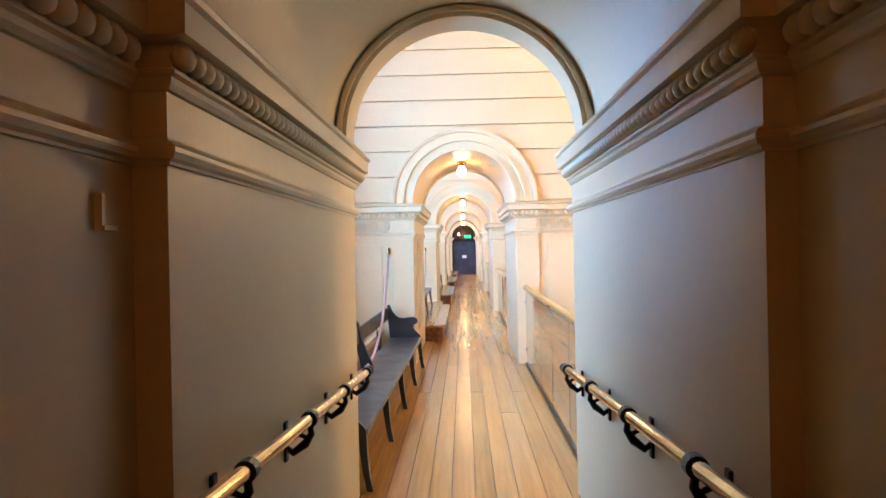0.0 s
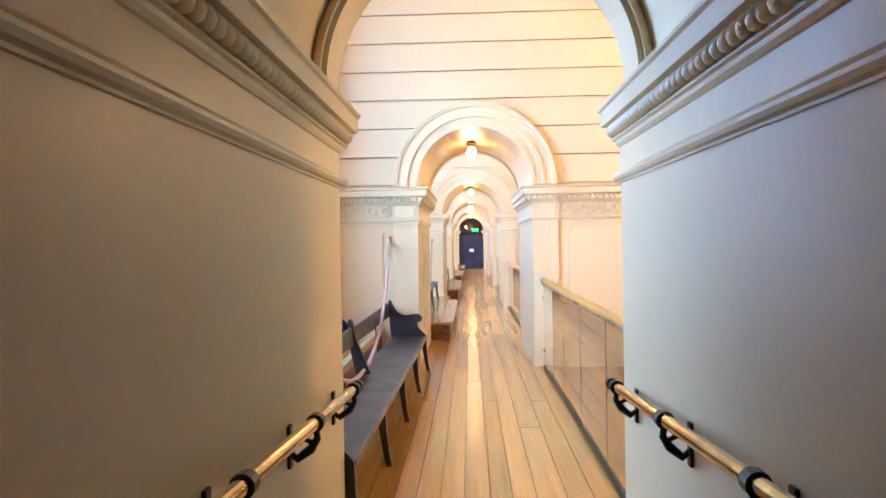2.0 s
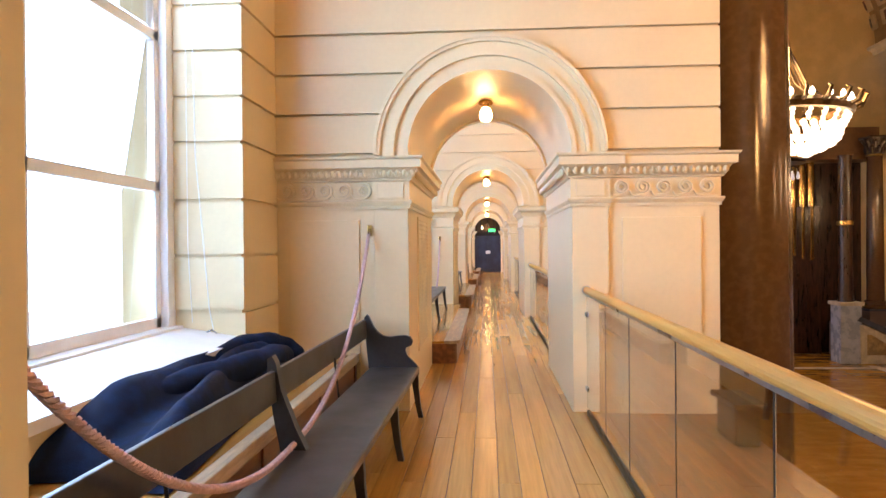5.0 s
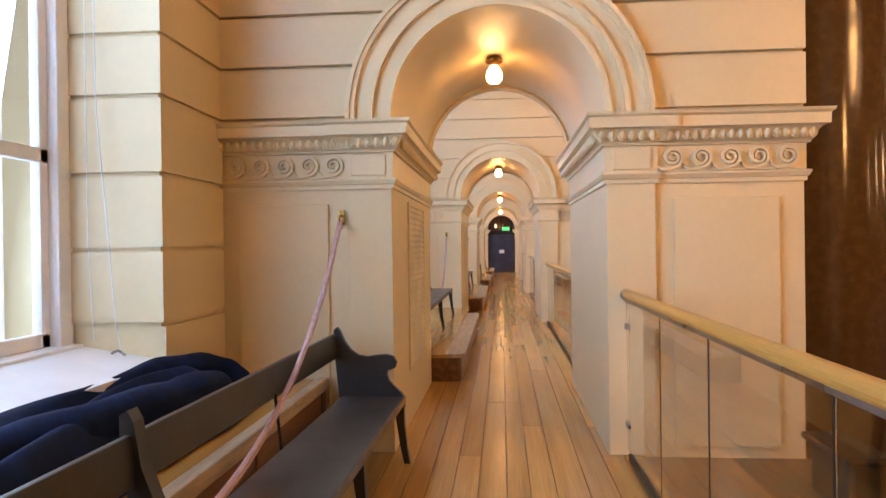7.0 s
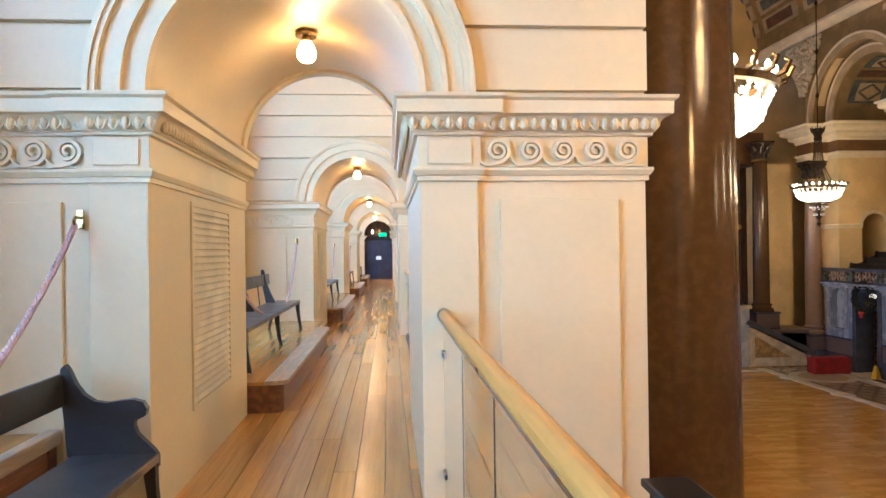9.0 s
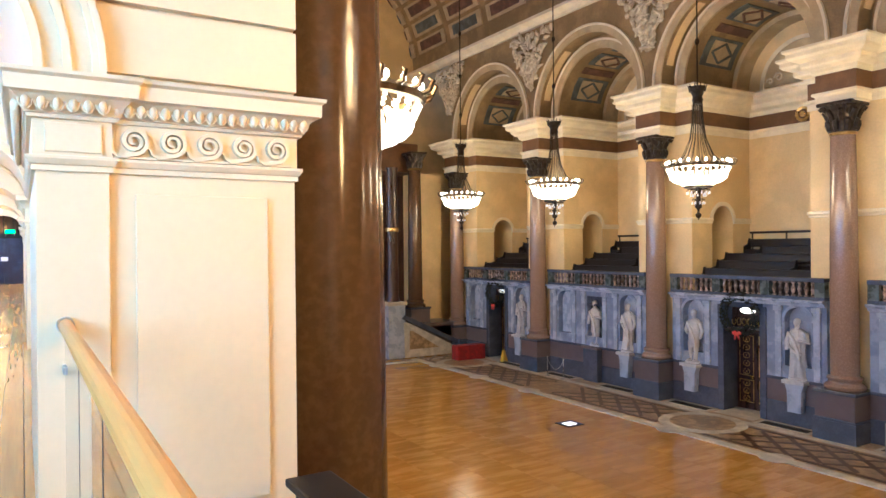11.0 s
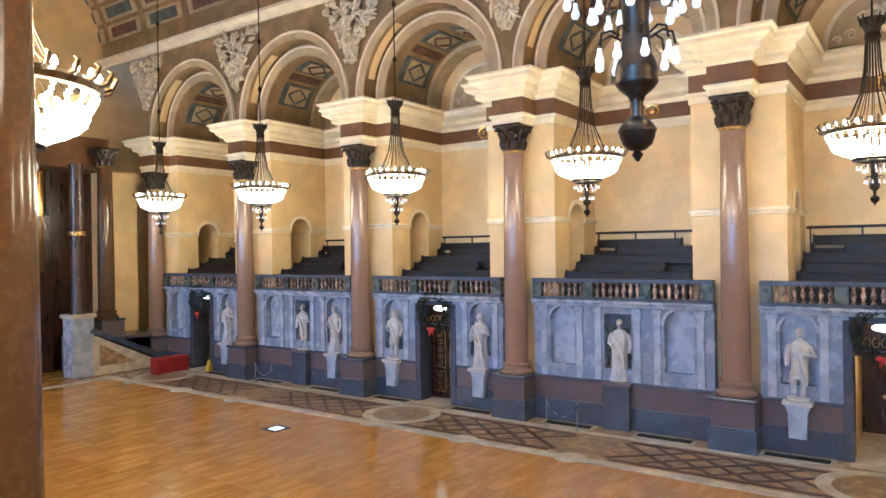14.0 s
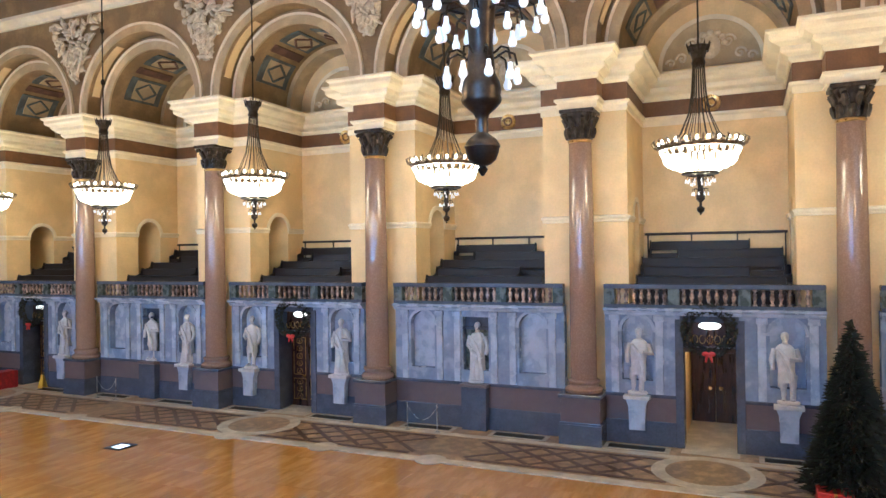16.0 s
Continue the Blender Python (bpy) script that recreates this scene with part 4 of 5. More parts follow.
# louvred wall vents in the arch jambs
for k in range(0, 4):
    v = thing("wall_vent", "painted louvred vent let into the arch jamb", "vent", group="jamb vents")
    y0, y1 = 10.55 + S * k, 11.55 + S * k
    bm = boxes((XL - 0.002, XL + 0.014, y0 - 0.03, y0, 0.42, 1.77), (XL - 0.002, XL + 0.014, y1, y1 + 0.03, 0.42, 1.77), (XL - 0.002, XL + 0.014, y0, y1, 1.74, 1.77), (XL - 0.002, XL + 0.014, y0, y1, 0.42, 0.45), bevel=0.003)
    part("frame", bm, PAINT, v)
    part("backing", boxes((XL - 0.001, XL + 0.003, y0, y1, 0.45, 1.74)), VENT, v)
    if k == 0:
        for i in range(27):
            z = 0.462 + i * 0.0475
            part("slat", prism(bmesh.new(), [(XL + 0.003, z + 0.03), (XL + 0.006, z + 0.034), (XL + 0.016, z + 0.004), (XL + 0.012, z)], XZ @ Matrix.Translation((0, 0, y0)), y1 - y0), VENT, v)
    else:
        part("slats", boxes(*[(XL + 0.003, XL + 0.012, y0, y1, 0.462 + i * 0.0475, 0.49 + i * 0.0475) for i in range(27)]), VENT, v)

# globe lamps under the arches
for k in range(0, 4):
    b = thing("ceiling_bulb", "lit frosted globe lamp close under the arch crown", "lamp", pose(-0.01, 11.0 + S * k, 0), "arch lamps")
    part("ceiling_rose", lathe(bmesh.new(), [(0.075, 2.985), (0.08, 3.0), (0.07, 3.02), (0.03, 3.033)], 16), BRASS, b)
    part("stem", lathe(bmesh.new(), [(0.035, 2.94), (0.035, 3.0)], 10), BRASS, b)
    part("globe", lathe(bmesh.new(), [(0.01, 2.80), (0.04, 2.806), (0.062, 2.83), (0.07, 2.865), (0.062, 2.90), (0.045, 2.935), (0.036, 2.95)], 18), GLOBEGLASS, b, smooth=True)

# blind cords at the first window
cords = thing("blind_cords", "thin white blind cords with a cleat on the sill", "cord")
part("cord", tube(bmesh.new(), [(-2.30, 8.80, 5.2), (-2.26, 8.82, 2.2), (-2.16, 8.82, 1.0), (-2.12, 8.80, 0.84)], 0.004, 5), CORD, cords)
part("cord", tube(bmesh.new(), [(-2.34, 8.84, 5.2), (-2.335, 8.84, 1.5), (-2.30, 8.83, 0.9)], 0.003, 5), CORD, cords)
part("cleat", tube(bmesh.new(), [(-2.17, 8.79, 0.83), (-2.13, 8.79, 0.845), (-2.09, 8.79, 0.82)], 0.008, 6), STEEL, cords)

# far door
door = thing("door_1", "dark navy double door at the end of the gallery", "door", kind="structure")
for x0, x1 in ((XL + 0.02, 0.012), (0.02, XR - 0.02)):
    leaf = part("leaf", boxes((x0, x1, 42.0, 42.06, 0.0, 2.02), bevel=0.005), DOORNAVY, door)
    part("leaf_panel", boxes((x0 + 0.12, x1 - 0.12, 41.985, 42.0, 0.2, 0.95), (x0 + 0.12, x1 - 0.12, 41.985, 42.0, 1.1, 1.9), bevel=0.004), DOORNAVY, leaf)
part("transom", boxes((XL, XR, 41.96, 42.08, 2.02, 2.22)), GRATE, door)
part("fanlight_bars", boxes((-0.01, 0.03, 42.0, 42.03, 2.22, 3.05), (-0.35, -0.32, 42.0, 42.03, 2.22, 2.95), (0.35, 0.38, 42.0, 42.03, 2.22, 2.95)), GRATE, door)
tagged(part("paper_notice", boxes((-0.10, 0.16, 41.974, 41.982, 1.02, 1.20)), PAPER, None, "white paper notice fixed to the dark door"), "", "notice")
sign = thing("exit_sign", "small lit green exit sign above the door", "sign")
part("sign_panel", boxes((0.06, 0.44, 41.90, 41.93, 2.24, 2.40), bevel=0.005), GREENSIGN, sign)
part("sign_bracket", boxes((0.08, 0.10, 41.91, 41.97, 2.14, 2.30), (0.40, 0.42, 41.91, 41.97, 2.14, 2.30)), STEEL, sign)
lamp("lobby_light", "POINT", pose(0.0, 42.9, 2.5), 22, BULB, 0.1)
b = thing("lobby_bulb", "lit globe lamp seen through the fanlight", "lamp", pose(-0.3, 42.9, -0.35))
part("globe", lathe(bmesh.new(), [(0.02, 2.75), (0.05, 2.77), (0.07, 2.83), (0.05, 2.89), (0.03, 2.95)], 16), CRYSTAL, b, smooth=True)
part("stem", lathe(bmesh.new(), [(0.012, 2.93), (0.012, 8.4)], 8), BRASS, b)

# wall socket bracket in the entry passage
tagged(part("wall_bracket", boxes((ENTRY_L, ENTRY_L + 0.018, 1.52, 1.537, 1.715, 1.79), (ENTRY_L, ENTRY_L + 0.024, 1.52, 1.58, 1.705, 1.717), bevel=0.002), TRIM, None, "small painted bracket on the cream wall"), "", "bracket")
fp = thing("front_pew", "dark wooden pew back beyond the glass", "pew")
part("back_board", boxes((1.80, 1.98, 8.75, 9.2, -0.016, 0.27), bevel=0.03), PEW, fp)
part("top_rail", boxes((1.77, 2.01, 8.7, 9.25, 0.27, 0.31), bevel=0.012), PEW, fp)


# ---- things in the hall ----
def capital(bm, z0, z1, r):
    lathe(bm, [(r, z0), (r * 1.02, z0 + 0.1), (r * 1.05, z0 + 0.5 * (z1 - z0)), (r * 1.4, z1 - 0.14), (r * 1.45, z1 - 0.12)], 20)
    h = z1 - z0
    for tier, (zz, out, n) in enumerate(((0.05, 1.22, 8), (0.36, 1.42, 8))):
        for i in range(n):
            a = 2 * math.pi * (i + 0.5 * tier) / n
            c, s = math.cos(a), math.sin(a)
            pts = [(r * 1.0, z0 + zz * h), (r * 1.12, z0 + (zz + 0.2) * h), (r * out, z0 + (zz + 0.36) * h), (r * (out + 0.1), z0 + (zz + 0.30) * h)]
            tube(bm, [(p * c, p * s, z) for p, z in pts], [0.08, 0.11, 0.08, 0.04], 6)
    for i in range(4):
        a = math.pi / 4 + math.pi / 2 * i
        c, s = math.cos(a), math.sin(a)
        tube(bm, [(r * 1.1 * c, r * 1.1 * s, z0 + 0.6 * h), (r * 1.55 * c, r * 1.55 * s, z0 + 0.86 * h), (r * 1.75 * c, r * 1.75 * s, z0 + 0.80 * h), (r * 1.6 * c, r * 1.6 * s, z0 + 0.72 * h)], [0.06, 0.09, 0.07, 0.05], 6)
    box(bm, -r * 1.45, r * 1.45, -r * 1.45, r * 1.45, z1 - 0.12, z1, bevel=0.03)


def column(label, granite):
    root = thing("column", label, "column", group="hall columns")
    part("plinth", boxes((-0.72, 0.72, -0.72, 0.72, ZF, -4.40), bevel=0.015), MARBLEDARK, root, "dark grey marble plinth")
    part("plinth_band", boxes((-0.70, 0.70, -0.70, 0.70, -4.40, -4.32), bevel=0.02), MARBLEDARK, root)
    part("pedestal", boxes((-0.66, 0.66, -0.66, 0.66, -4.32, -3.52), bevel=0.01), MARBLERED, root)
    part("pedestal_cap", boxes((-0.72, 0.72, -0.72, 0.72, -3.52, -3.40), bevel=0.03), MARBLEDARK, root)
    part("base", lathe(bmesh.new(), [(0.60, -3.40), (0.64, -3.36), (0.64, -3.28), (0.58, -3.22), (0.51, -3.18), (0.50, -3.12), (0.55, -3.06), (0.55, -3.00), (0.47, -2.95)], 28), granite, root, smooth=True)
    shaft = [(0.445 - 0.065 * (i / 10) ** 1.6, -2.95 + 7.98 * i / 10) for i in range(11)]
    part("shaft", lathe(bmesh.new(), shaft, 36), granite, root, smooth=True)
    part("neck_ring", lathe(bmesh.new(), [(0.38, 5.03), (0.42, 5.06), (0.42, 5.11), (0.39, 5.14)], 24), GOLD, root, "gilded neck ring", smooth=True)
    bm = bmesh.new()
    capital(bm, 5.14, 6.13, 0.40)
    part("capital", bm, CAPITAL, root, "dark leafy capital")
    return root


col = column("polished pink-brown granite column with a dark leafy capital", GRANITEPINK)
col.matrix_world = pose(COLX, COLS[0], 0)
for y in COLS[1:]:
    copy_thing(col, pose(COLX, y, 0))
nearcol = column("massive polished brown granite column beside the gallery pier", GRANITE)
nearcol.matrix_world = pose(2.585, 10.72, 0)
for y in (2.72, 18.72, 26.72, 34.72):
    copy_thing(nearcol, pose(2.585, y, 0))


# chandeliers
def chandelier():
    root = thing("chandelier", "tall dark bronze chandelier with a glowing crystal bowl", "chandelier", group="hall chandeliers")
    part("chain", tube(bmesh.new(), [(0, 0, 2.5), (0, 0, 15.0)], 0.026, 6), BRONZE, root)
    bm = bmesh.new()
    for z in (4.2, 6.4, 8.8):
        blob(bm, (0, 0, z), (0.09, 0.09, 0.13), 8, 6)
    part("chain_knops", bm, BRONZE, root)
    bm = lathe(bmesh.new(), [(0.14, 1.92), (0.20, 2.04), (0.17, 2.17), (0.24, 2.37), (0.30, 2.54), (0.20, 2.48)], 16)
    for i in range(10):
        a = 2 * math.pi * i / 10
        tube(bm, [(0.24 * math.cos(a), 0.24 * math.sin(a), 2.37), (0.34 * math.cos(a), 0.34 * math.sin(a), 2.64)], [0.05, 0.01], 5)
    part("crown", bm, BRONZE, root)
    for i in range(18):
        a = 2 * math.pi * i / 18
        c, s = math.cos(a), math.sin(a)
        pts = [(0.16, 1.97), (0.20, 1.25), (0.30, 0.60), (0.55, 0.0), (0.95, -0.34)]
        part("rod", tube(bmesh.new(), [(r * c, r * s, z) for r, z in pts], 0.013, 5), BRONZE, root)
    ringm = bmesh.new()
    lathe(ringm, [(1.02, -0.44), (1.16, -0.44), (1.19, -0.36), (1.14, -0.30), (1.05, -0.30), (1.02, -0.44)], 36, close=False)
    for i in range(24):
        a = 2 * math.pi * (i + 0.5) / 24
        c, s = math.cos(a), math.sin(a)
        tube(ringm, [(1.15 * c, 1.15 * s, -0.36), (1.27 * c, 1.27 * s, -0.32), (1.33 * c, 1.33 * s, -0.2), (1.27 * c, 1.27 * s, -0.16)], [0.035, 0.035, 0.03, 0.015], 5)
    part("ring", ringm, GILTBRONZE, root)
    bead = mesh_of("bulb", lathe(bmesh.new(), [(0.01, -0.13), (0.05, -0.1), (0.055, -0.04), (0.02, 0.03)], 8), LAMPGLASS, True)
    for i in range(24):
        a = 2 * math.pi * i / 24
        piece("bulb", bead, root, pose(1.13 * math.cos(a), 1.13 * math.sin(a), -0.20) @ Matrix.Diagonal((0.7, 0.7, 0.7, 1)))
    bm = bmesh.new()
    for tier in range(6):
        z, r = -0.66 - 0.07 * tier, (0.98, 0.97, 0.94, 0.87, 0.74, 0.56)[tier]
        n = int(r * 40)
        for i in range(n):
            a = 2 * math.pi * (i + 0.5 * (tier % 2)) / n
            bmesh.ops.create_icosphere(bm, subdivisions=1, radius=0.055, matrix=Matrix.Translation((r * math.cos(a), r * math.sin(a), z)))
    tagged(part("crystal_bowl", bm, CRYSTAL, root, "glowing bowl of strung crystal beads"), kind="stuff")
    bm = bmesh.new()
    for i in range(28):
        a = 2 * math.pi * i / 28
        for q in range(3):
            bmesh.ops.create_icosphere(bm, subdivisions=1, radius=0.034, matrix=Matrix.Translation(((1.10 - 0.03 * q) * math.cos(a), (1.10 - 0.03 * q) * math.sin(a), -0.48 - 0.06 * q)))
    tagged(part("bead_fringe", bm, CRYSTAL, root, "lit fringe of small crystal beads"), kind="stuff")
    part("lower_ring", lathe(bmesh.new(), [(0.44, -1.17), (0.50, -1.16), (0.52, -1.11), (0.46, -1.07), (0.2, -1.05)], 28), BRONZE, root, smooth=True)
    body = [(0.008, -2.335), (0.024, -2.31), (0.034, -2.295), (0.02, -2.275), (0.05, -2.265), (0.085, -2.235), (0.102, -2.19), (0.105, -2.165), (0.112, -2.158), (0.112, -2.145), (0.09, -2.11), (0.06, -2.085), (0.04, -2.07),
            (0.038, -2.03), (0.042, -2.01), (0.036, -1.99), (0.05, -1.95), (0.10, -1.905), (0.122, -1.88), (0.128, -1.86), (0.118, -1.835), (0.125, -1.80), (0.115, -1.75), (0.09, -1.70), (0.075, -1.5), (0.095, -1.3), (0.12, -1.1), (0.12, -0.98)]
    part("pendant", lathe(bmesh.new(), body, 20), BRONZE, root, smooth=True)
    bulb = mesh_of("globe_bulb", lathe(bmesh.new(), [(0.004, -0.072), (0.018, -0.067), (0.027, -0.05), (0.026, -0.03), (0.016, -0.006), (0.013, 0.03)], 10), BULBWHITE, True)
    for n, r, z, za in ((9, 0.225, -1.70, -1.61), (14, 0.40, -1.33, -1.25), (8, 0.26, -1.42, -1.34)):
        for i in range(n):
            a = 2 * math.pi * (i + 0.3) / n
            c, s = math.cos(a), math.sin(a)
            arm = part("bulb_arm", tube(bmesh.new(), [(0.10 * c, 0.10 * s, za + 0.02), ((r - 0.07) * c, (r - 0.07) * s, za + 0.05), ((r - 0.015) * c, (r - 0.015) * s, za + 0.03), (r * c, r * s, za - 0.04)], 0.008, 5), BRONZE, root)
            piece("globe_bulb", bulb, arm, pose(r * c, r * s, z))
    return root


ch = chandelier()
ch.matrix_world = pose(21.9, -1.3, 4.7)
for k in range(0, 5):
    copy_thing(ch, pose(21.9, 6.7 + S * k, 4.7, 0, 0, 11 * k))
for k in range(0, 4):
    copy_thing(ch, pose(4.72, 6.97, 4.24) if k == 0 else pose(4.5, 6.9 + S * k, 3.88, 0, 0, 7 * k))


# statues, one mesh each
def statue(seed, robe):
    rnd = random.Random(seed)
    bm = bmesh.new()
    lathe(bm, [(0.34, 0), (0.36, 0.04), (0.34, 0.10), (0.30, 0.12)], 12)
    lean = rnd.uniform(-0.05, 0.05)
    def tb(pts, rad, sides=9):
        tube(bm, pts, rad, sides)
    if robe:
        prof = [(0.33, 0.10), (0.31, 0.35), (0.28, 0.7), (0.27, 1.0), (0.28, 1.3), (0.30, 1.6), (0.29, 1.78), (0.20, 1.92), (0.10, 1.98)]
        rings = []
        for r, z in prof:
            ring = []
            for i in range(26):
                a = 2 * math.pi * i / 26
                f = r * (1 + 0.11 * math.sin(a * 7 + z * 1.7 + seed) * (1.5 - 0.5 * z / 2) + 0.05 * math.sin(a * 11 - z * 3))
                ring.append(bm.verts.new((f * 0.78 * math.cos(a), f * math.sin(a) + lean * z, z)))
            rings.append(ring)
        for a, b in zip(rings, rings[1:]):
            for i in range(26):
                bm.faces.new((a[i], a[(i + 1) % 26], b[(i + 1) % 26], b[i]))
        bm.faces.new(rings[-1])
    else:
        for s in (-1, 1):
            tb([(0.06 * s, 0.13 * s, 0.10), (-0.02, 0.14 * s, 0.5), (0, 0.13 * s, 0.95)], [0.085, 0.10, 0.15])
            tb([(-0.22, 0.15 * s, 0.13), (0, 0.14 * s, 0.15)], [0.05, 0.07])
        prof = [(0.29, 0.72), (0.27, 0.9), (0.25, 1.15), (0.28, 1.4), (0.31, 1.65), (0.30, 1.8), (0.20, 1.93), (0.10, 1.98)]
        rings = []
        for r, z in prof:
            rings.append([bm.verts.new((r * 0.74 * math.cos(2 * math.pi * i / 22) * (1 + 0.06 * math.sin(i * 1.7 + seed)), r * math.sin(2 * math.pi * i / 22) + lean * z, z)) for i in range(22)])
        for a, b in zip(rings, rings[1:]):
            for i in range(22):
                bm.faces.new((a[i], a[(i + 1) % 22], b[(i + 1) % 22], b[i]))
        bm.faces.new(rings[-1])
        bm.faces.new(rings[0][::-1])
    e = lean * 1.8
    tb([(-0.02, e, 1.92), (-0.03, e, 2.06)], [0.095, 0.085])
    blob(bm, (-0.05, e, 2.20), (0.125, 0.115, 0.165), 12, 9)
    blob(bm, (-0.02, e, 2.25), (0.135, 0.125, 0.125), 10, 7)
    blob(bm, (-0.165, e, 2.18), (0.035, 0.03, 0.04), 6, 5)
    up = rnd.random() < 0.6
    tb([(0, e + 0.29, 1.80), (-0.04, e + 0.40, 1.45), (-0.24, e + 0.18, 1.32) if up else (-0.12, e + 0.38, 1.12)], [0.115, 0.10, 0.065])
    tb([(0, e - 0.29, 1.80), (0.0, e - 0.42, 1.45), (-0.22, e - 0.12, 1.52) if not up else (-0.10, e - 0.36, 1.10)], [0.115, 0.10, 0.065])
    tb([(-0.22, e + 0.22, 1.80), (-0.26, e, 1.5), (-0.24, e - 0.16, 1.05), (-0.2, e - 0.2, 0.5)], [0.05, 0.075, 0.08, 0.05], 7)
    if robe:
        tb([(-0.18, e + 0.24, 1.30), (-0.27, e, 1.12), (-0.20, e - 0.26, 1.0)], [0.06, 0.075, 0.06], 7)
    else:
        tb([(0.20, 0.22, 0.1), (0.18, 0.22, 0.75)], [0.12, 0.08], 7)
    return bm


niche_statues = [(6.65 + 2.25, 1, 0, True), (6.65 - 2.25, 2, 0, True), (14.65, 3, 1, False), (22.65 + 2.25, 4, 0, True), (22.65 - 2.25, 5, 1, True), (30.65, 6, 0, False), (28.5, 7, 1, True), (38.65 - 2.25, 8, 1, True)]
for y, seed, robe, bracket in niche_statues:
    z = -3.42 if bracket else -3.40
    x = FX + (0.02 if bracket else 0.10)
    st = part("statue", statue(seed, robe), STATUE, None, "white marble statue of a standing " + ("robed" if robe else "coated") + " figure in a niche", smooth=True)
    tagged(st, "", "statue", "niche statues")
    st.matrix_world = pose(x, y, z + 0.01) @ Matrix.Diagonal((0.94, 0.94, 0.93, 1))
    if bracket:
        br = thing("statue_bracket", "pale marble bracket pedestal carrying a statue", "pedestal", pose(x, y, 0), "statue brackets")
        part("slab", boxes((-0.40, 0.34, -0.42, 0.42, -3.54, -3.41), bevel=0.02), STATUE, br)
        bm = prism(bmesh.new(), [(-0.36, -3.54), (0.36, -3.54), (0.27, -3.78), (0.25, -4.55), (-0.25, -4.55), (-0.27, -3.78)], YZ @ Matrix.Translation((0, 0, -0.30)), 0.32)
        part("bracket_body", bm, MARBLEPALE, br)
    else:
        pd = thing("statue_pedestal", "dark marble pedestal projecting from the dado", "pedestal", pose(x, y, 0), "statue pedestals")
        part("block", boxes((-0.42, 0.0, -0.48, 0.48, ZF, -3.52), bevel=0.015), MARBLEDARK, pd)
        part("cap", boxes((-0.48, 0.34, -0.54, 0.54, -3.52, -3.405), bevel=0.03), MARBLERED, pd)

# doors below the balcony, wreaths and lamps
for k, mid in ((1, 6.65), (3, 22.65), (5, 38.65)):
    dr = thing("door_2", "dark double door with gilded panels below the balcony" if k > 1 else "dark mahogany double door set back in its doorway", "door", kind="structure")
    x = FX + (3.9 if k == 1 else 0.9)
    for y0, y1 in ((mid - 0.84, mid - 0.01), (mid + 0.01, mid + 0.84)):
        leaf = part("leaf", boxes((x, x + 0.06, y0, y1, ZF, -1.95), bevel=0.006), DOORDARK, dr)
        for z0, z1 in ((-4.8, -3.9), (-3.75, -2.15)):
            if k == 1:
                part("leaf_panel", boxes((x - 0.015, x, y0 + 0.13, y1 - 0.13, z0, z1), bevel=0.005), DOORDARK, leaf)
            else:
                bm = boxes((x - 0.012, x, y0 + 0.10, y0 + 0.13, z0, z1), (x - 0.012, x, y1 - 0.13, y1 - 0.10, z0, z1), (x - 0.012, x, y0 + 0.13, y1 - 0.13, z0, z0 + 0.03), (x - 0.012, x, y0 + 0.13, y1 - 0.13, z1 - 0.03, z1))
                n = max(2, round((z1 - z0) / 0.30))
                for j in range(n):
                    zc, yc = z0 + (z1 - z0) * (j + 0.5) / n, (y0 + y1) / 2
                    for sg in (-1, 1):
                        tube(bm, [(x - 0.012, yc + sg * (0.03 + 0.11 * math.sin(radians(a))), zc + 0.11 * math.cos(radians(a))) for a in range(0, 241, 40)], 0.013, 4)
                    blob(bm, (x - 0.012, yc, zc), (0.015, 0.03, 0.04), 6, 4)
                part("gilded_grille", bm, GOLD, leaf)
        part("door_ring", lathe(bmesh.new(), [(0.05, -0.01), (0.08, 0.0), (0.05, 0.01)], 12, Matrix.Translation((x - 0.03, y0 + 0.18 if y0 > mid else y1 - 0.18, -3.8)) @ pose(0, 0, 0, 0, 90, 0)), BRASS, leaf)
    part("passage_floor", boxes((FX - 0.6, x + 0.2, mid - 0.86, mid + 0.86, ZF - 0.03, ZF + 0.012)), TILESTONE, dr)
    part("fanlight", boxes((x - 0.38 if k > 1 else FX + 0.5, x - 0.36 if k > 1 else FX + 0.52, mid - 0.8, mid + 0.8, -1.80, -1.0)), DOORDARK, dr)
    bm = bmesh.new()
    for j in range(7):
        yc = mid - 0.69 + 0.23 * j
        tube(bm, [(FX + 0.49, yc + 0.09 * math.sin(radians(a)), -1.58 + 0.14 * math.cos(radians(a))) for a in range(0, 331, 30)], 0.014, 4)
    part("fanlight_scrolls", bm, GOLD, dr, "gilded scrollwork")
    fl = thing("fanlight_lamp", "lit lantern in the fanlight behind the wreath", "lamp", pose(FX + 0.38, mid, -1.12), "fanlight lamps")
    bm = bmesh.new()
    blob(bm, (0, 0, 0), (0.10, 0.34, 0.12), 14, 8)
    part("shade", bm, CRYSTAL, fl)
    part("lamp_bracket", boxes((0, 0.12, -0.02, 0.02, 0.08, 0.13)), BRASS, fl)
    if k == 1:
        # lamp without a fixture, added in the passage to brighten its floor
        lamp("doorway_light", "POINT", pose(FX + 1.6, mid, -2.1), 28, WARM, 0.1)
    wr = thing("wreath", "dark green fir wreath with a red bow over the doorway", "wreath", pose(FX - 0.16, mid, -1.22), "door wreaths")
    rnd = random.Random(k)
    bm = bmesh.new()
    for i in range(620):
        a, t = rnd.uniform(0, 2 * math.pi), rnd.uniform(0, 2 * math.pi)
        r = 0.70 + 0.14 * math.cos(t)
        p = Vector((0.12 * math.sin(t), r * math.cos(a), r * math.sin(a)))
        d = Vector((rnd.uniform(-1, 0.3), rnd.uniform(-1, 1), rnd.uniform(-1, 1))).normalized()
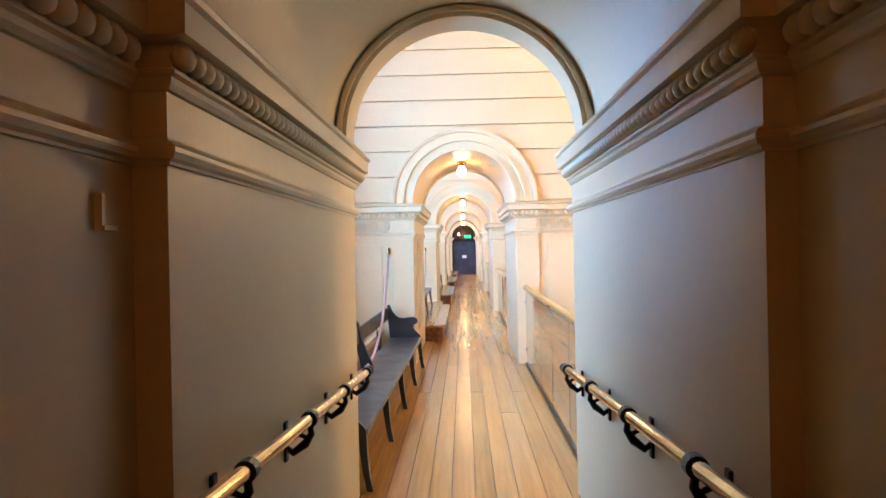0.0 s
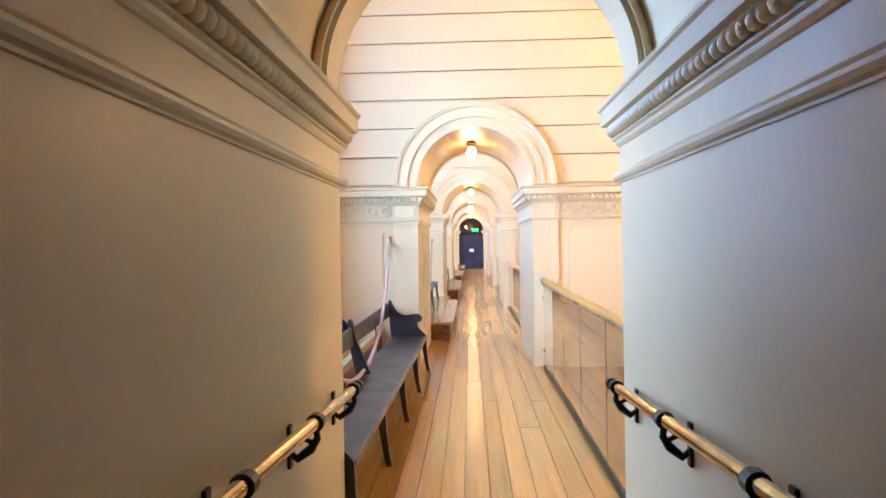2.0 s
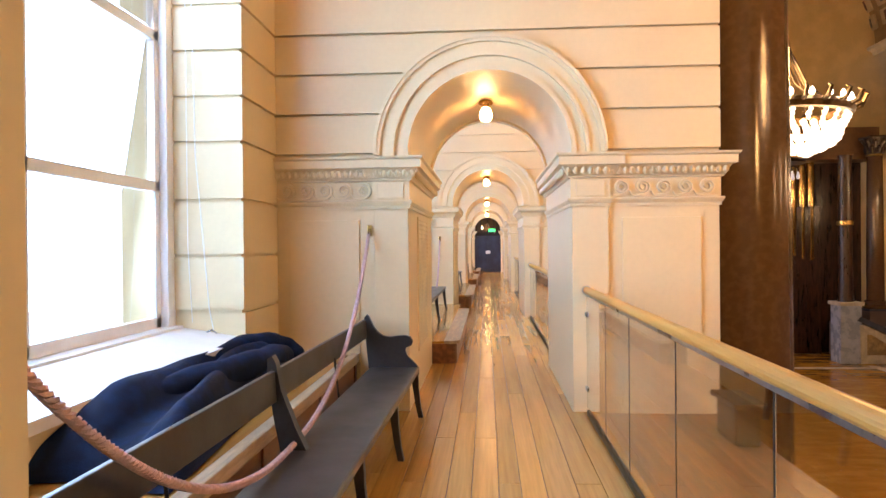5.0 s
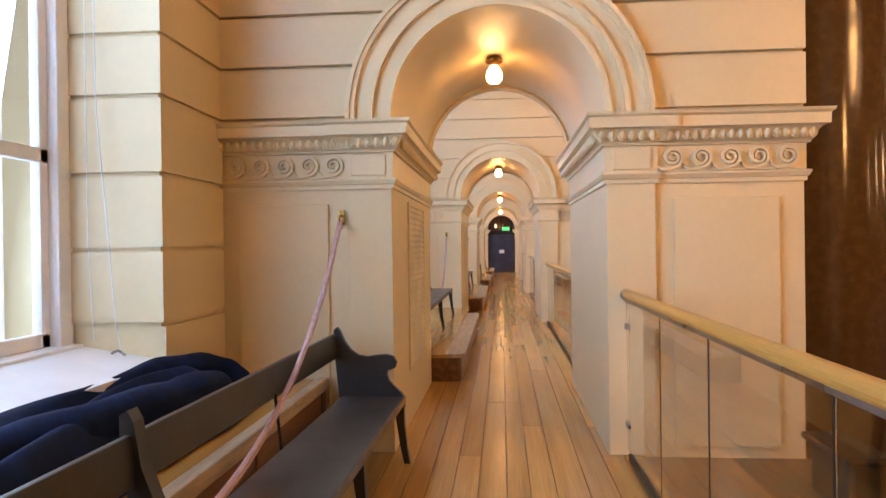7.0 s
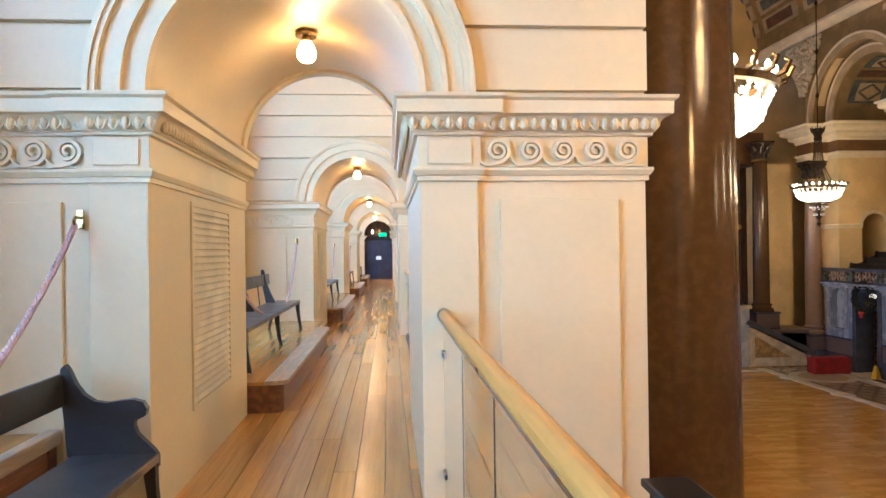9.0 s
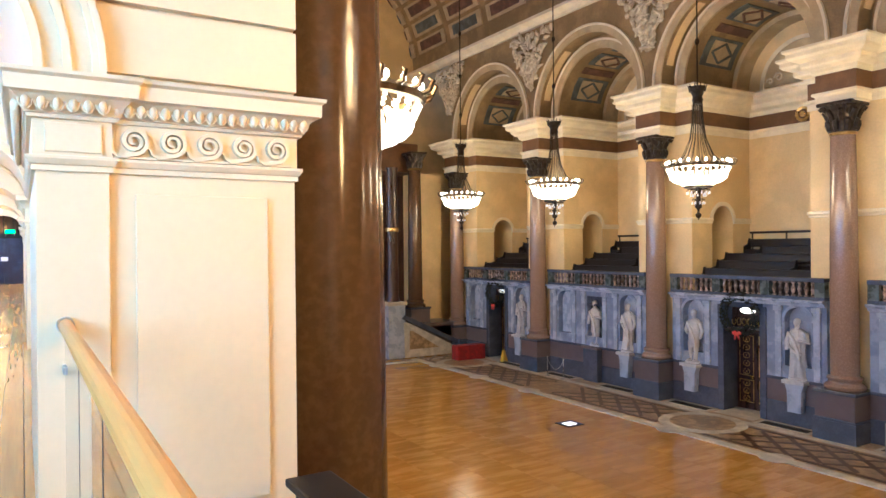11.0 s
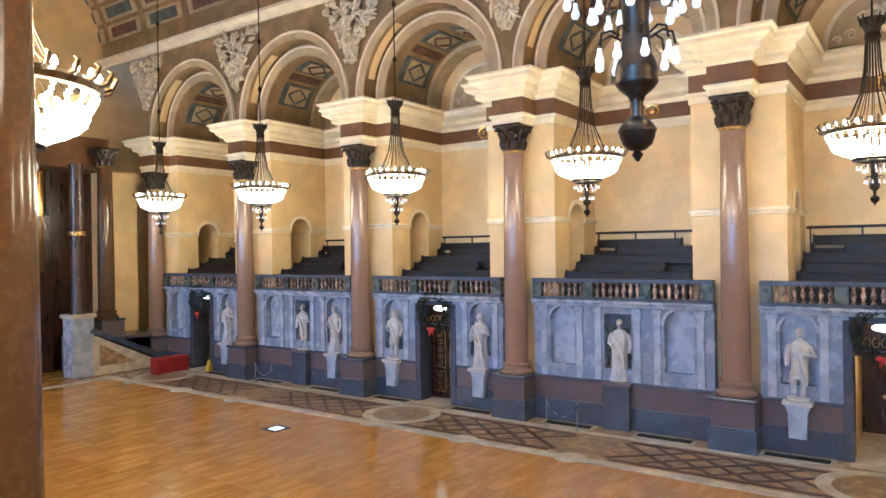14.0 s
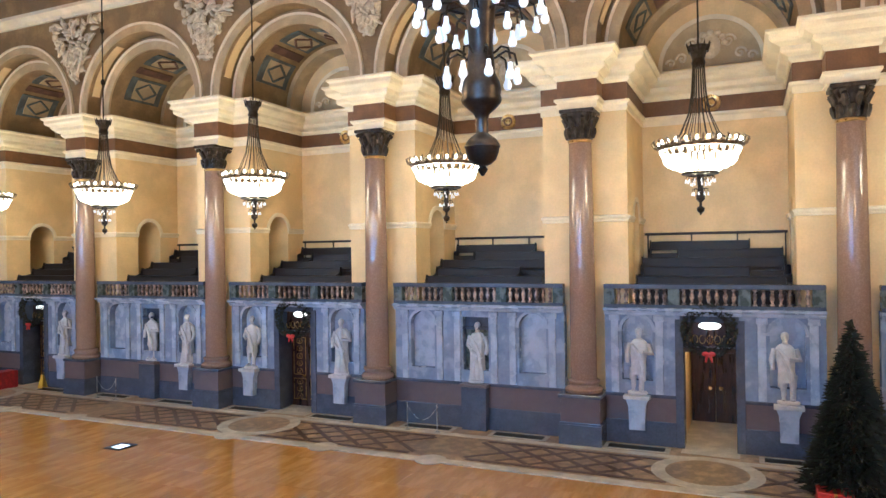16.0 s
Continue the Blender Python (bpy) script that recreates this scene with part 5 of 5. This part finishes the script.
        tube(bm, [p - d * 0.05, p + d * 0.09], [0.028, 0.004], 4)
    part("fir_ring", bm, GREENERY, wr)
    bm = bmesh.new()
    blob(bm, (-0.15, 0.10, -0.72), (0.04, 0.11, 0.08), 8, 6)
    blob(bm, (-0.15, -0.10, -0.72), (0.04, 0.11, 0.08), 8, 6)
    for s in (-1, 1):
        tube(bm, [(-0.15, 0.0, -0.72), (-0.16, 0.07 * s, -0.86), (-0.15, 0.09 * s, -0.98)], [0.03, 0.045, 0.03], 5)
    part("bow", bm, TINSEL, wr, "red ribbon bow")

# tiers of dark pews in the far gallery
def pew(length):
    root = thing("pew", "long black wooden pew on a stepped tier", "pew", group="far gallery pews")
    part("backrest", boxes((0.42, 0.46, 0, length, 0.56, 0.88), bevel=0.01), PEW, root)
    part("seat", boxes((0.05, 0.44, 0, length, 0.40, 0.45), bevel=0.01), PEW, root)
    part("front_board", boxes((0.05, 0.08, 0.02, length - 0.02, 0.0, 0.40)), PEW, root)
    part("ledge", boxes((0.34, 0.52, 0, length, 0.86, 0.90), bevel=0.012), PEW, root)
    part("book_rail", boxes((0.47, 0.50, 0, length, 0.62, 0.66), bevel=0.006), PEW, root)
    end = [(0.0, 0.0), (0.5, 0.0), (0.5, 0.92), (0.38, 0.95), (0.3, 0.68), (0.02, 0.60)]
    for y in (-0.05, length):
        part("pew_end", prism(bmesh.new(), end, XZ @ Matrix.Translation((0, 0, y)), 0.05), PEW, root)
    return root


long_pew = pew(4.6)
long_pew.matrix_world = pose(24.75, COLS[0] + 1.7, -0.42)
short_pew = pew(3.4)
short_pew.matrix_world = pose(24.75, -13.0, -0.42)
for k in range(len(COLS) - 1):
    y0, y1 = COLS[k] + PW, COLS[k + 1] - PW
    tier = thing("pew_tier", "dark boarded stepped tiers under the pews", "platform", group="pew tiers")
    for i in range(5):
        part("tier_step", boxes((24.74 + 0.72 * i, BX - 0.01, y0 + 0.01, y1 - 0.01, -0.55 + 0.30 * i - (0.25 if i else 0), -0.42 + 0.30 * i), bevel=0.01), PEW, tier)
        if i in (1, 3, 4):
            copy_thing(short_pew, pose(24.75 + 0.72 * i, y0 + (1.35 if i != 3 else 0.3), -0.42 + 0.30 * i))
        elif k or i:
            copy_thing(long_pew, pose(24.75 + 0.72 * i, y0 + 0.27, -0.42 + 0.30 * i))
    part("back_rail", boxes((BX - 0.10, BX - 0.04, y0 + 0.05, y1 - 0.05, 1.92, 2.02), bevel=0.01), PEW, tier)
    part("rail_posts", boxes(*[(BX - 0.09, BX - 0.05, y0 + a, y0 + a + 0.05, 0.7, 1.92) for a in (0.1, 1.7, 3.3, 4.9)]), PEW, tier)
    rg = lathe(bmesh.new(), [(0.20, -0.03), (0.30, -0.05), (0.33, 0.0), (0.30, 0.05), (0.20, 0.03), (0.20, -0.03)], 20, pose(BX - 0.10, (y0 + y1) / 2, 6.86, 0, 90, 0), close=False)
    bm2 = lathe(rg, [(0.02, -0.04), (0.12, -0.03), (0.12, 0.03), (0.02, 0.05)], 14, pose(BX - 0.10, (y0 + y1) / 2, 6.86, 0, 90, 0))
    tagged(part("wall_roundel", bm2, GOLD, None, "gilded round boss on the frieze band"), "", "roundel", "frieze roundels")

# plaster figure groups in the spandrels and lunettes
for i, y in enumerate(COLS[1:]):
    rnd = random.Random(40 + i)
    bm = bmesh.new()
    for n in range(150):
        z = rnd.uniform(9.9, 12.7)
        half = 0.12 + 0.60 * max(0, z - 9.9)
        half = min(half, 1.75)
        p = Vector((PX - 0.90 - rnd.uniform(0, 0.14), y + rnd.uniform(-half, half), z))
        if rnd.random() < 0.5:
            d = Vector((0.1, rnd.uniform(-1, 1), rnd.uniform(-1, 1))).normalized() * rnd.uniform(0.18, 0.42)
            tube(bm, [p - d, p + Vector((-0.08, 0, 0)), p + d], [0.05, rnd.uniform(0.08, 0.13), 0.04], 6)
        else:
            blob(bm, p, (0.12, rnd.uniform(0.09, 0.22), rnd.uniform(0.10, 0.24)), 8, 6)
    tagged(part("spandrel_relief", bm, RELIEF, None, "cream plaster relief of swirling forms between the arches", smooth=True), "", "relief", "spandrel reliefs")
for k in range(len(COLS) - 1):
    c = (COLS[k] + COLS[k + 1]) / 2
    lr = thing("lunette_relief", "plaster shield and scrollwork relief in a lunette", "relief", group="lunette reliefs")
    bm = bmesh.new()
    blob(bm, (BX - 0.14, c, 8.95), (0.12, 0.36, 0.46), 12, 8)
    for q in range(7):
        blob(bm, (BX - 0.16, c + 0.5 * math.cos(math.pi * q / 6), 9.05 + 0.42 * math.sin(math.pi * q / 6)), (0.10, 0.13, 0.12), 8, 6)
    part("shield", bm, RELIEF, lr, smooth=True)
    for s in (-1, 1):
        for j in range(3):
            cy, cz, r0 = c + s * (0.62 + 0.40 * j), 8.75 - 0.14 * j + (0.35 if j == 0 else 0), 0.26 - 0.04 * j
            part("scroll", tube(bmesh.new(), [(BX - 0.13, cy + (r0 - 0.012 * q) * math.cos(q * 0.5) * s, cz + (r0 - 0.012 * q) * math.sin(q * 0.5)) for q in range(18)], 0.05, 6), RELIEF, lr, smooth=True)

# floor bits: hatch, grates, sign, steps, tree
h = thing("floor_hatch", "floor hatch whose bright reflection is put in as glow", "hatch")
# no lamp here: the emission stands for a reflection on the hatch
part("glass_panel", boxes((17.55, 18.0, 24.95, 25.4, ZF - 0.02, ZF + 0.012)), glow("reflection_glow", (1.0, 0.97, 0.88), 1.6), h)
part("hatch_frame", boxes((17.40, 17.55, 24.80, 25.55, ZF - 0.02, ZF + 0.02), (18.0, 18.15, 24.80, 25.55, ZF - 0.02, ZF + 0.02), (17.55, 18.0, 24.80, 24.95, ZF - 0.02, ZF + 0.02), (17.55, 18.0, 25.4, 25.55, ZF - 0.02, ZF + 0.02)), GRATE, h)
for y in (4.2, 8.9, 12.9, 16.4, 20.6, 24.7, 28.7, 32.6, 36.7):
    g = thing("floor_grate", "black iron floor grating in a pale stone frame", "grate", pose(23.80, y, ZF), "floor gratings")
    part("stone_frame", boxes((-0.34, 0.34, -1.05, 1.05, -0.01, 0.022), bevel=0.006), TILESTONE, g)
    part("grating", boxes(*[(-0.20, 0.20, -0.9 + 0.09 * i, -0.84 + 0.09 * i, 0.022, 0.034) for i in range(20)]), GRATE, g)
    part("void", boxes((-0.20, 0.20, -0.9, 0.9, 0.018, 0.025)), GRATE, g)
for mid in (14.65, 30.65):
    for ya, yb in ((mid + 2.35, mid + 1.15),):
        gb = thing("chain_barrier", "low pair of slim steel posts with a slack chain", "barrier", pose(23.30, 0, ZF), "chain barriers")
        for y in (ya, yb):
            post = part("post", tube(bmesh.new(), [(0, y, 0.02), (0, y, 0.95)], 0.018, 8), STEEL, gb)
            part("foot", lathe(bmesh.new(), [(0.12, 0.012), (0.12, 0.025), (0.03, 0.05)], 14, Matrix.Translation((0, y, 0))), STEEL, post)
            part("knob", lathe(bmesh.new(), [(0.01, 0.94), (0.03, 0.96), (0.01, 0.99)], 8, Matrix.Translation((0, y, 0))), STEEL, post)
        part("chain", tube(bmesh.new(), [(0, ya + (yb - ya) * t / 10, 0.9 - 0.5 * (1 - ((t - 5) / 5) ** 2)) for t in range(11)], 0.010, 5), STEEL, gb)
rd = thing("covered_box", "low long box draped in red cloth", "box", pose(22.9, 39.6, ZF))
bm = boxes((-0.95, 0.95, -0.35, 0.35, 0, 0.85), bevel=0.04)
part("red_drape", bm, REDCLOTH, rd)
cn = thing("wet_floor_sign", "yellow folding caution sign standing on the floor", "sign", pose(23.95, 37.6, ZF))
for s in (-1, 1):
    part("sign_leaf", prism(bmesh.new(), [(-0.17, 0), (0.17, 0), (0.10, 0.64), (-0.10, 0.64)], YZ @ Matrix.Rotation(radians(12 * s), 4, "X") @ Matrix.Translation((0, 0, -0.15 * s)), 0.02), YELLOW, cn)
tree = thing("christmas_tree", "tall dark green fir tree standing before the columns", "tree", pose(21.0, 3.1, ZF))
part("trunk", tube(bmesh.new(), [(0, 0, 0), (0, 0, 4.4)], [0.10, 0.02], 8), DOORDARK, tree)
rnd = random.Random(5)
bm = bmesh.new()
for i in range(3800):
    z = 0.25 + 4.4 * (1 - math.sqrt(rnd.random()))
    r = (4.75 - z) / 4.5 * 1.22 * rnd.uniform(0.55, 1.04)
    a = rnd.uniform(0, 2 * math.pi)
    p = Vector((r * math.cos(a), r * math.sin(a), z))
    d = Vector((math.cos(a) * 0.9 + rnd.uniform(-0.4, 0.4), math.sin(a) * 0.9 + rnd.uniform(-0.4, 0.4), rnd.uniform(-0.5, 0.35)))
    tube(bm, [p - d * 0.10, p + d * 0.14], [0.045, 0.006], 3)
part("crown", bm, GREENERY, tree)
wraps = thing("parcel", "red wrapped parcels at the foot of the tree", "parcel", pose(20.2, 3.6, ZF))
part("wrapping", boxes((-0.3, 0.3, -0.4, 0.4, 0, 0.45), bevel=0.02), TINSEL, wraps)
part("ribbon", boxes((-0.31, 0.31, -0.04, 0.04, 0, 0.46), bevel=0.01), GOLD, wraps)

# the dark end of the hall: organ case, columns and stair
organ = thing("organ_case", "dark organ case with gilded pipes at the hall end", "organ")
part("case", boxes((8.0, 19.6, 45.6, 47.4, ZF, 3.6), bevel=0.05), DOORDARK, organ)
pipe = mesh_of("pipe", lathe(bmesh.new(), [(0.06, 0), (0.22, 0.5), (0.22, 7.0), (0.2, 7.2)], 14), BRASS, True)
for i in range(22):
    piece("pipe", pipe, organ, pose(8.4 + 0.51 * i, 45.8, 0.4 - 0.4 * math.cos(i * 0.6)))
slim = thing("dark_column", "dark polished column with gilded bands near the hall's end", "column", pose(19.5, 42.6, 0), "end columns")
part("pedestal", boxes((-0.55, 0.55, -0.55, 0.55, ZF, -1.95), bevel=0.02), MARBLEPALE, slim)
part("pedestal_cap", boxes((-0.66, 0.66, -0.66, 0.66, -1.95, -1.75), bevel=0.05), TILESTONE, slim)
part("shaft", lathe(bmesh.new(), [(0.42, -1.75), (0.36, -1.4), (0.34, 6.0), (0.4, 6.2)], 24), DOORDARK, slim, smooth=True)
part("gilded_band", lathe(bmesh.new(), [(0.37, 2.4), (0.41, 2.45), (0.41, 2.6), (0.37, 2.65)], 24), GOLD, slim)
e = column("polished dark granite column at the hall's end", GRANITE)
e.matrix_world = pose(21.5, 43.4, 1.2)
tagged(e, "", "", "end columns")
stair = thing("staircase", "short flight with pale stone flank and dark handrail", "staircase")
part("flank", prism(bmesh.new(), [(20.0, ZF), (23.8, ZF), (23.8, ZF + 0.3), (20.2, -3.0), (19.95, -3.0)], XZ @ Matrix.Translation((0, 0, 42.0)), 0.3), TILESTONE, stair)
part("flank_panel", prism(bmesh.new(), [(20.3, -4.6), (22.3, -4.6), (20.5, -3.5), (20.3, -3.5)], XZ @ Matrix.Translation((0, 0, 41.985)), 0.02), TILEBUFF, stair)
part("stair_rail", prism(bmesh.new(), [(19.8, -2.75), (20.0, -2.55), (23.9, -4.35), (23.9, -4.65)], XZ @ Matrix.Translation((0, 0, 41.95)), 0.4), MARBLEDARK, stair)
part("newel", boxes((23.7, 24.3, 41.8, 42.5, ZF, -4.25), bevel=0.03), MARBLEDARK, stair)
for i in range(10):
    part("step", boxes((20.0 + 0.38 * i, 23.9, 42.3, 45.5, ZF, -3.15 - 0.19 * i)), MARBLERED, stair)
setting("wall_hall_end_pier", boxes((22.2, 24.0, 44.4, ENDY, ZF, 6.2)), HALLWALL, "golden cream end pier with painted courses", "pier")
# solid boxes whose dark colours stand in for the shade at this end
setting("wall_hall_dark_recess", boxes((19.6, 22.2, 46.2, ENDY - 0.01, ZF, 6.2)), DOORDARK, "solid dark block standing in for a shaded recess beside the organ", "wall")
setting("wall_hall_recess", boxes((2.6, 22.2, 44.2, ENDY, 6.2, 8.0)), BROWNBAND, "brown beam over the end recess, its shade put into the colour", "wall")


# ---- the small pieces: ornaments, planks, balusters, parquet, tiles ----
def ribbon(bm, centre, widths, depth):
    """A flat raised band along points in the (x, z) plane, proud towards -y."""
    rings = []
    for i, (x, z) in enumerate(centre):
        a, b = centre[max(i - 1, 0)], centre[min(i + 1, len(centre) - 1)]
        d = Vector((b[0] - a[0], 0, b[1] - a[1])).normalized()
        n = Vector((-d.z, 0, d.x)) * widths[i] / 2
        p = Vector((x, 0, z))
        rings.append([bm.verts.new(p + n * 1.15), bm.verts.new(p + n * 0.8 - Vector((0, depth, 0))), bm.verts.new(p - n * 0.8 - Vector((0, depth, 0))), bm.verts.new(p - n * 1.15)])
    for a, b in zip(rings, rings[1:]):
        for k in range(3):
            bm.faces.new((a[k], b[k], b[k + 1], a[k + 1]))
    bm.faces.new(rings[0])
    bm.faces.new(rings[-1][::-1])


bm = bmesh.new()
turns = [((0.066 - 0.0015 * i) * math.cos(-1.25 + i * 0.36), 0.006 + (0.066 - 0.0015 * i) * math.sin(-1.25 + i * 0.36)) for i in range(36)]
tail = [(-0.112, -0.030), (-0.098, -0.056), (-0.072, -0.072), (-0.038, -0.070), (-0.006, -0.062)]
ribbon(bm, tail + turns, [0.008, 0.016, 0.022, 0.024, 0.025] + [0.0245 - 0.0003 * i for i in range(36)], 0.034)
ribbon(bm, [(-0.092, -0.078), (0.0, -0.078), (0.092, -0.078)], [0.014, 0.014, 0.014], 0.022)
scroll_mesh = mesh_of("scroll", bm, TRIM)
egg_bm = bmesh.new()
blob(egg_bm, (0, 0.004, 0), (0.021, 0.024, 0.035), 10, 7)
tube(egg_bm, [(0.029 * math.cos(radians(a)), 0, 0.012 + 0.044 * math.sin(radians(a))) for a in range(180, 361, 30)], 0.006, 4)
egg_mesh = mesh_of("egg", egg_bm, TRIM, True)
bead_bm = bmesh.new()
blob(bead_bm, (0, 0, 0), (0.046, 0.030, 0.034), 12, 8, Matrix.Rotation(radians(14), 4, "Y"))
bead_mesh = mesh_of("bead", bead_bm, TRIM, True)
for i, (y0, y1) in enumerate(PIERS):
    root = pier_roots[i]
    if i:
        for x0, x1 in ((-1.90, -1.03), (1.08, 2.0)):
            n = 5
            for j in range(n):
                piece("scroll", scroll_mesh, root, pose(x0 + (x1 - x0) * (j + 0.5) / n, y0 - 0.010, 1.975))
    if i < 2:
        lines = []
        if i:
            lines = [((WALL_IN, y0 - 0.072), (-1.02, y0 - 0.072)), ((-1.02, y0 - 0.102), (XL + 0.07, y0 - 0.102)), ((XR - 0.07, y0 - 0.102), (1.06, y0 - 0.102)), ((1.06, y0 - 0.072), (2.08, y0 - 0.072)), ((XL + 0.072, y0), (XL + 0.072, y1)), ((XR - 0.072, y0), (XR - 0.072, y1))]
            pitch = 0.056
        else:
            lines = [((FIRST_L + 0.048, 1.66), (FIRST_L + 0.048, y1)), ((FIRST_R - 0.048, 1.66), (FIRST_R - 0.048, y1)), ((ENTRY_L + 0.048, -0.4), (ENTRY_L + 0.048, 1.62)), ((ENTRY_R - 0.048, -0.4), (ENTRY_R - 0.048, 1.62))]
            pitch = 0.066
        for (xa, ya), (xb, yb) in lines:
            L = math.hypot(xb - xa, yb - ya)
            for j in range(int(L / pitch)):
                t = (j + 0.5) / int(L / pitch)
                piece("egg" if i else "bead", egg_mesh if i else bead_mesh, root, pose(xa + (xb - xa) * t, ya + (yb - ya) * t, 2.124 if i else 2.136, 0, 0, 90 if abs(yb - ya) > abs(xb - xa) else 0))

# gallery planks
plank_rnd = random.Random(3)
boards = thing("floor_boards", "worn honey-brown pitch pine floorboards", "floor", kind="structure")
cache = {}
x = -1.20
while x < 0.84:
    w = plank_rnd.choice((0.135, 0.15, 0.165, 0.185))
    y = 4.5 - plank_rnd.uniform(0, 0.5) if -0.83 < x < 0.7 else 4.66
    y = max(y, 4.5)
    while y < 41.9:
        L = plank_rnd.choice((2.4, 3.4, 4.4, 5.2, 6.0))
        L = min(L, 41.95 - y)
        key = (w, round(L, 2))
        if key not in cache:
            cache[key] = mesh_of("floor_plank", boxes((0.0022, w - 0.0022, 0.0022, L - 0.0022, -0.02, 0.0), bevel=0.0022), PLANK)
        piece("floor_plank", cache[key], boards, pose(x, y, plank_rnd.uniform(-0.0012, 0.0)))
        y += L
    x += w

# balusters of the far balcony
bal = mesh_of("baluster", lathe(bmesh.new(), [(0.07, -0.42), (0.07, -0.38), (0.035, -0.35), (0.05, -0.28), (0.078, -0.18), (0.06, -0.08), (0.035, 0.0), (0.05, 0.03), (0.07, 0.06), (0.07, 0.10)], 10),
              mat("pale_red_alabaster", (0.50, 0.36, 0.27), 0.3, vary=0.3, scale=5, fine=20, random_amount=0.35), True)
fronts = [o for o in scene.objects if o.name.startswith("wall_balcony_front")]
for k, wall in enumerate(fronts):
    y0, y1 = COLS[k] + 0.70, COLS[k + 1] - 0.70
    for a, b in ((y0 + 0.36, y0 + 2.07), (y0 + 2.43, y1 - 2.43), (y1 - 2.07, y1 - 0.36)):
        n = max(3, int((b - a) / 0.22))
        for i in range(n):
            piece("baluster", bal, wall, pose(FX, a + (b - a) * (i + 0.5) / n, 0))

# encaustic border along the far side
border = thing("floor_tile_border", "buff encaustic tile border with a dark lattice", "floor", kind="structure")
part("tile_bed", boxes((20.2, 24.3, -6, 41.5, ZF - 0.02, ZF + 0.004)), TILEBUFF, border)
part("stone_strip", boxes((20.05, 20.45, -6, 41.5, ZF - 0.02, ZF + 0.012), (23.05, 23.38, -6, 41.5, ZF - 0.02, ZF + 0.012), (2.2, 22.0, 40.6, 41.0, ZF - 0.02, ZF + 0.011), bevel=0.003), TILESTONE, border)
bar = mesh_of("lattice_tile", boxes((-0.08, 0.08, -1.36, 1.36, 0, 0.006)), TILEDARK)
for c in COLS[1:]:
    for j in range(-2, 3):
        for ang in (41, -41):
            piece("lattice_tile", bar, border, pose(21.75, c + 1.05 * j, ZF + 0.006 + (0.0012 if ang > 0 else 0), 0, 0, ang) @ Matrix.Diagonal((1, 1.0, 1, 1)))
    part("lattice_edge", boxes((20.62, 20.78, c - 3.0, c + 3.0, ZF, ZF + 0.0145), (22.72, 22.88, c - 3.0, c + 3.0, ZF, ZF + 0.0145)), TILEDARK, border)
for mid in (6.65, 22.65, 38.65):
    bm = lathe(bmesh.new(), [(1.55, ZF), (1.55, ZF + 0.017), (0.01, ZF + 0.017)], 32, Matrix.Translation((21.95, mid, 0)))
    part("door_apron", bm, TILESTONE, border)
    part("door_mosaic", lathe(bmesh.new(), [(1.15, ZF), (1.15, ZF + 0.021), (0.01, ZF + 0.021)], 32, Matrix.Translation((21.95, mid, 0))), TILEBUFF, border)
for mid in (10.65, 14.65, 18.65, 26.65, 30.65, 34.65):
    part("border_boss", lathe(bmesh.new(), [(0.5, ZF), (0.5, ZF + 0.016), (0.01, ZF + 0.016)], 20, Matrix.Translation((20.25, mid + 4, 0))), TILESTONE, border)

# parquet cover panels, staggered
cover = thing("parquet_panels", "orange-brown timber panels covering the hall floor", "floor", kind="structure")
panel = mesh_of("parquet_panel", boxes((0.003, 1.197, 0.003, 2.397, -0.02, 0.0)), PARQUET)
for i in range(14):
    for j in range(17):
        x, y = 3.4 + 1.2 * i, 0.2 + 2.4 * j + (1.2 if i % 2 else 0)
        if x > 18.9 or y > 38.3:
            continue
        piece("parquet_panel", panel, cover, pose(x, y, ZF + 0.001))
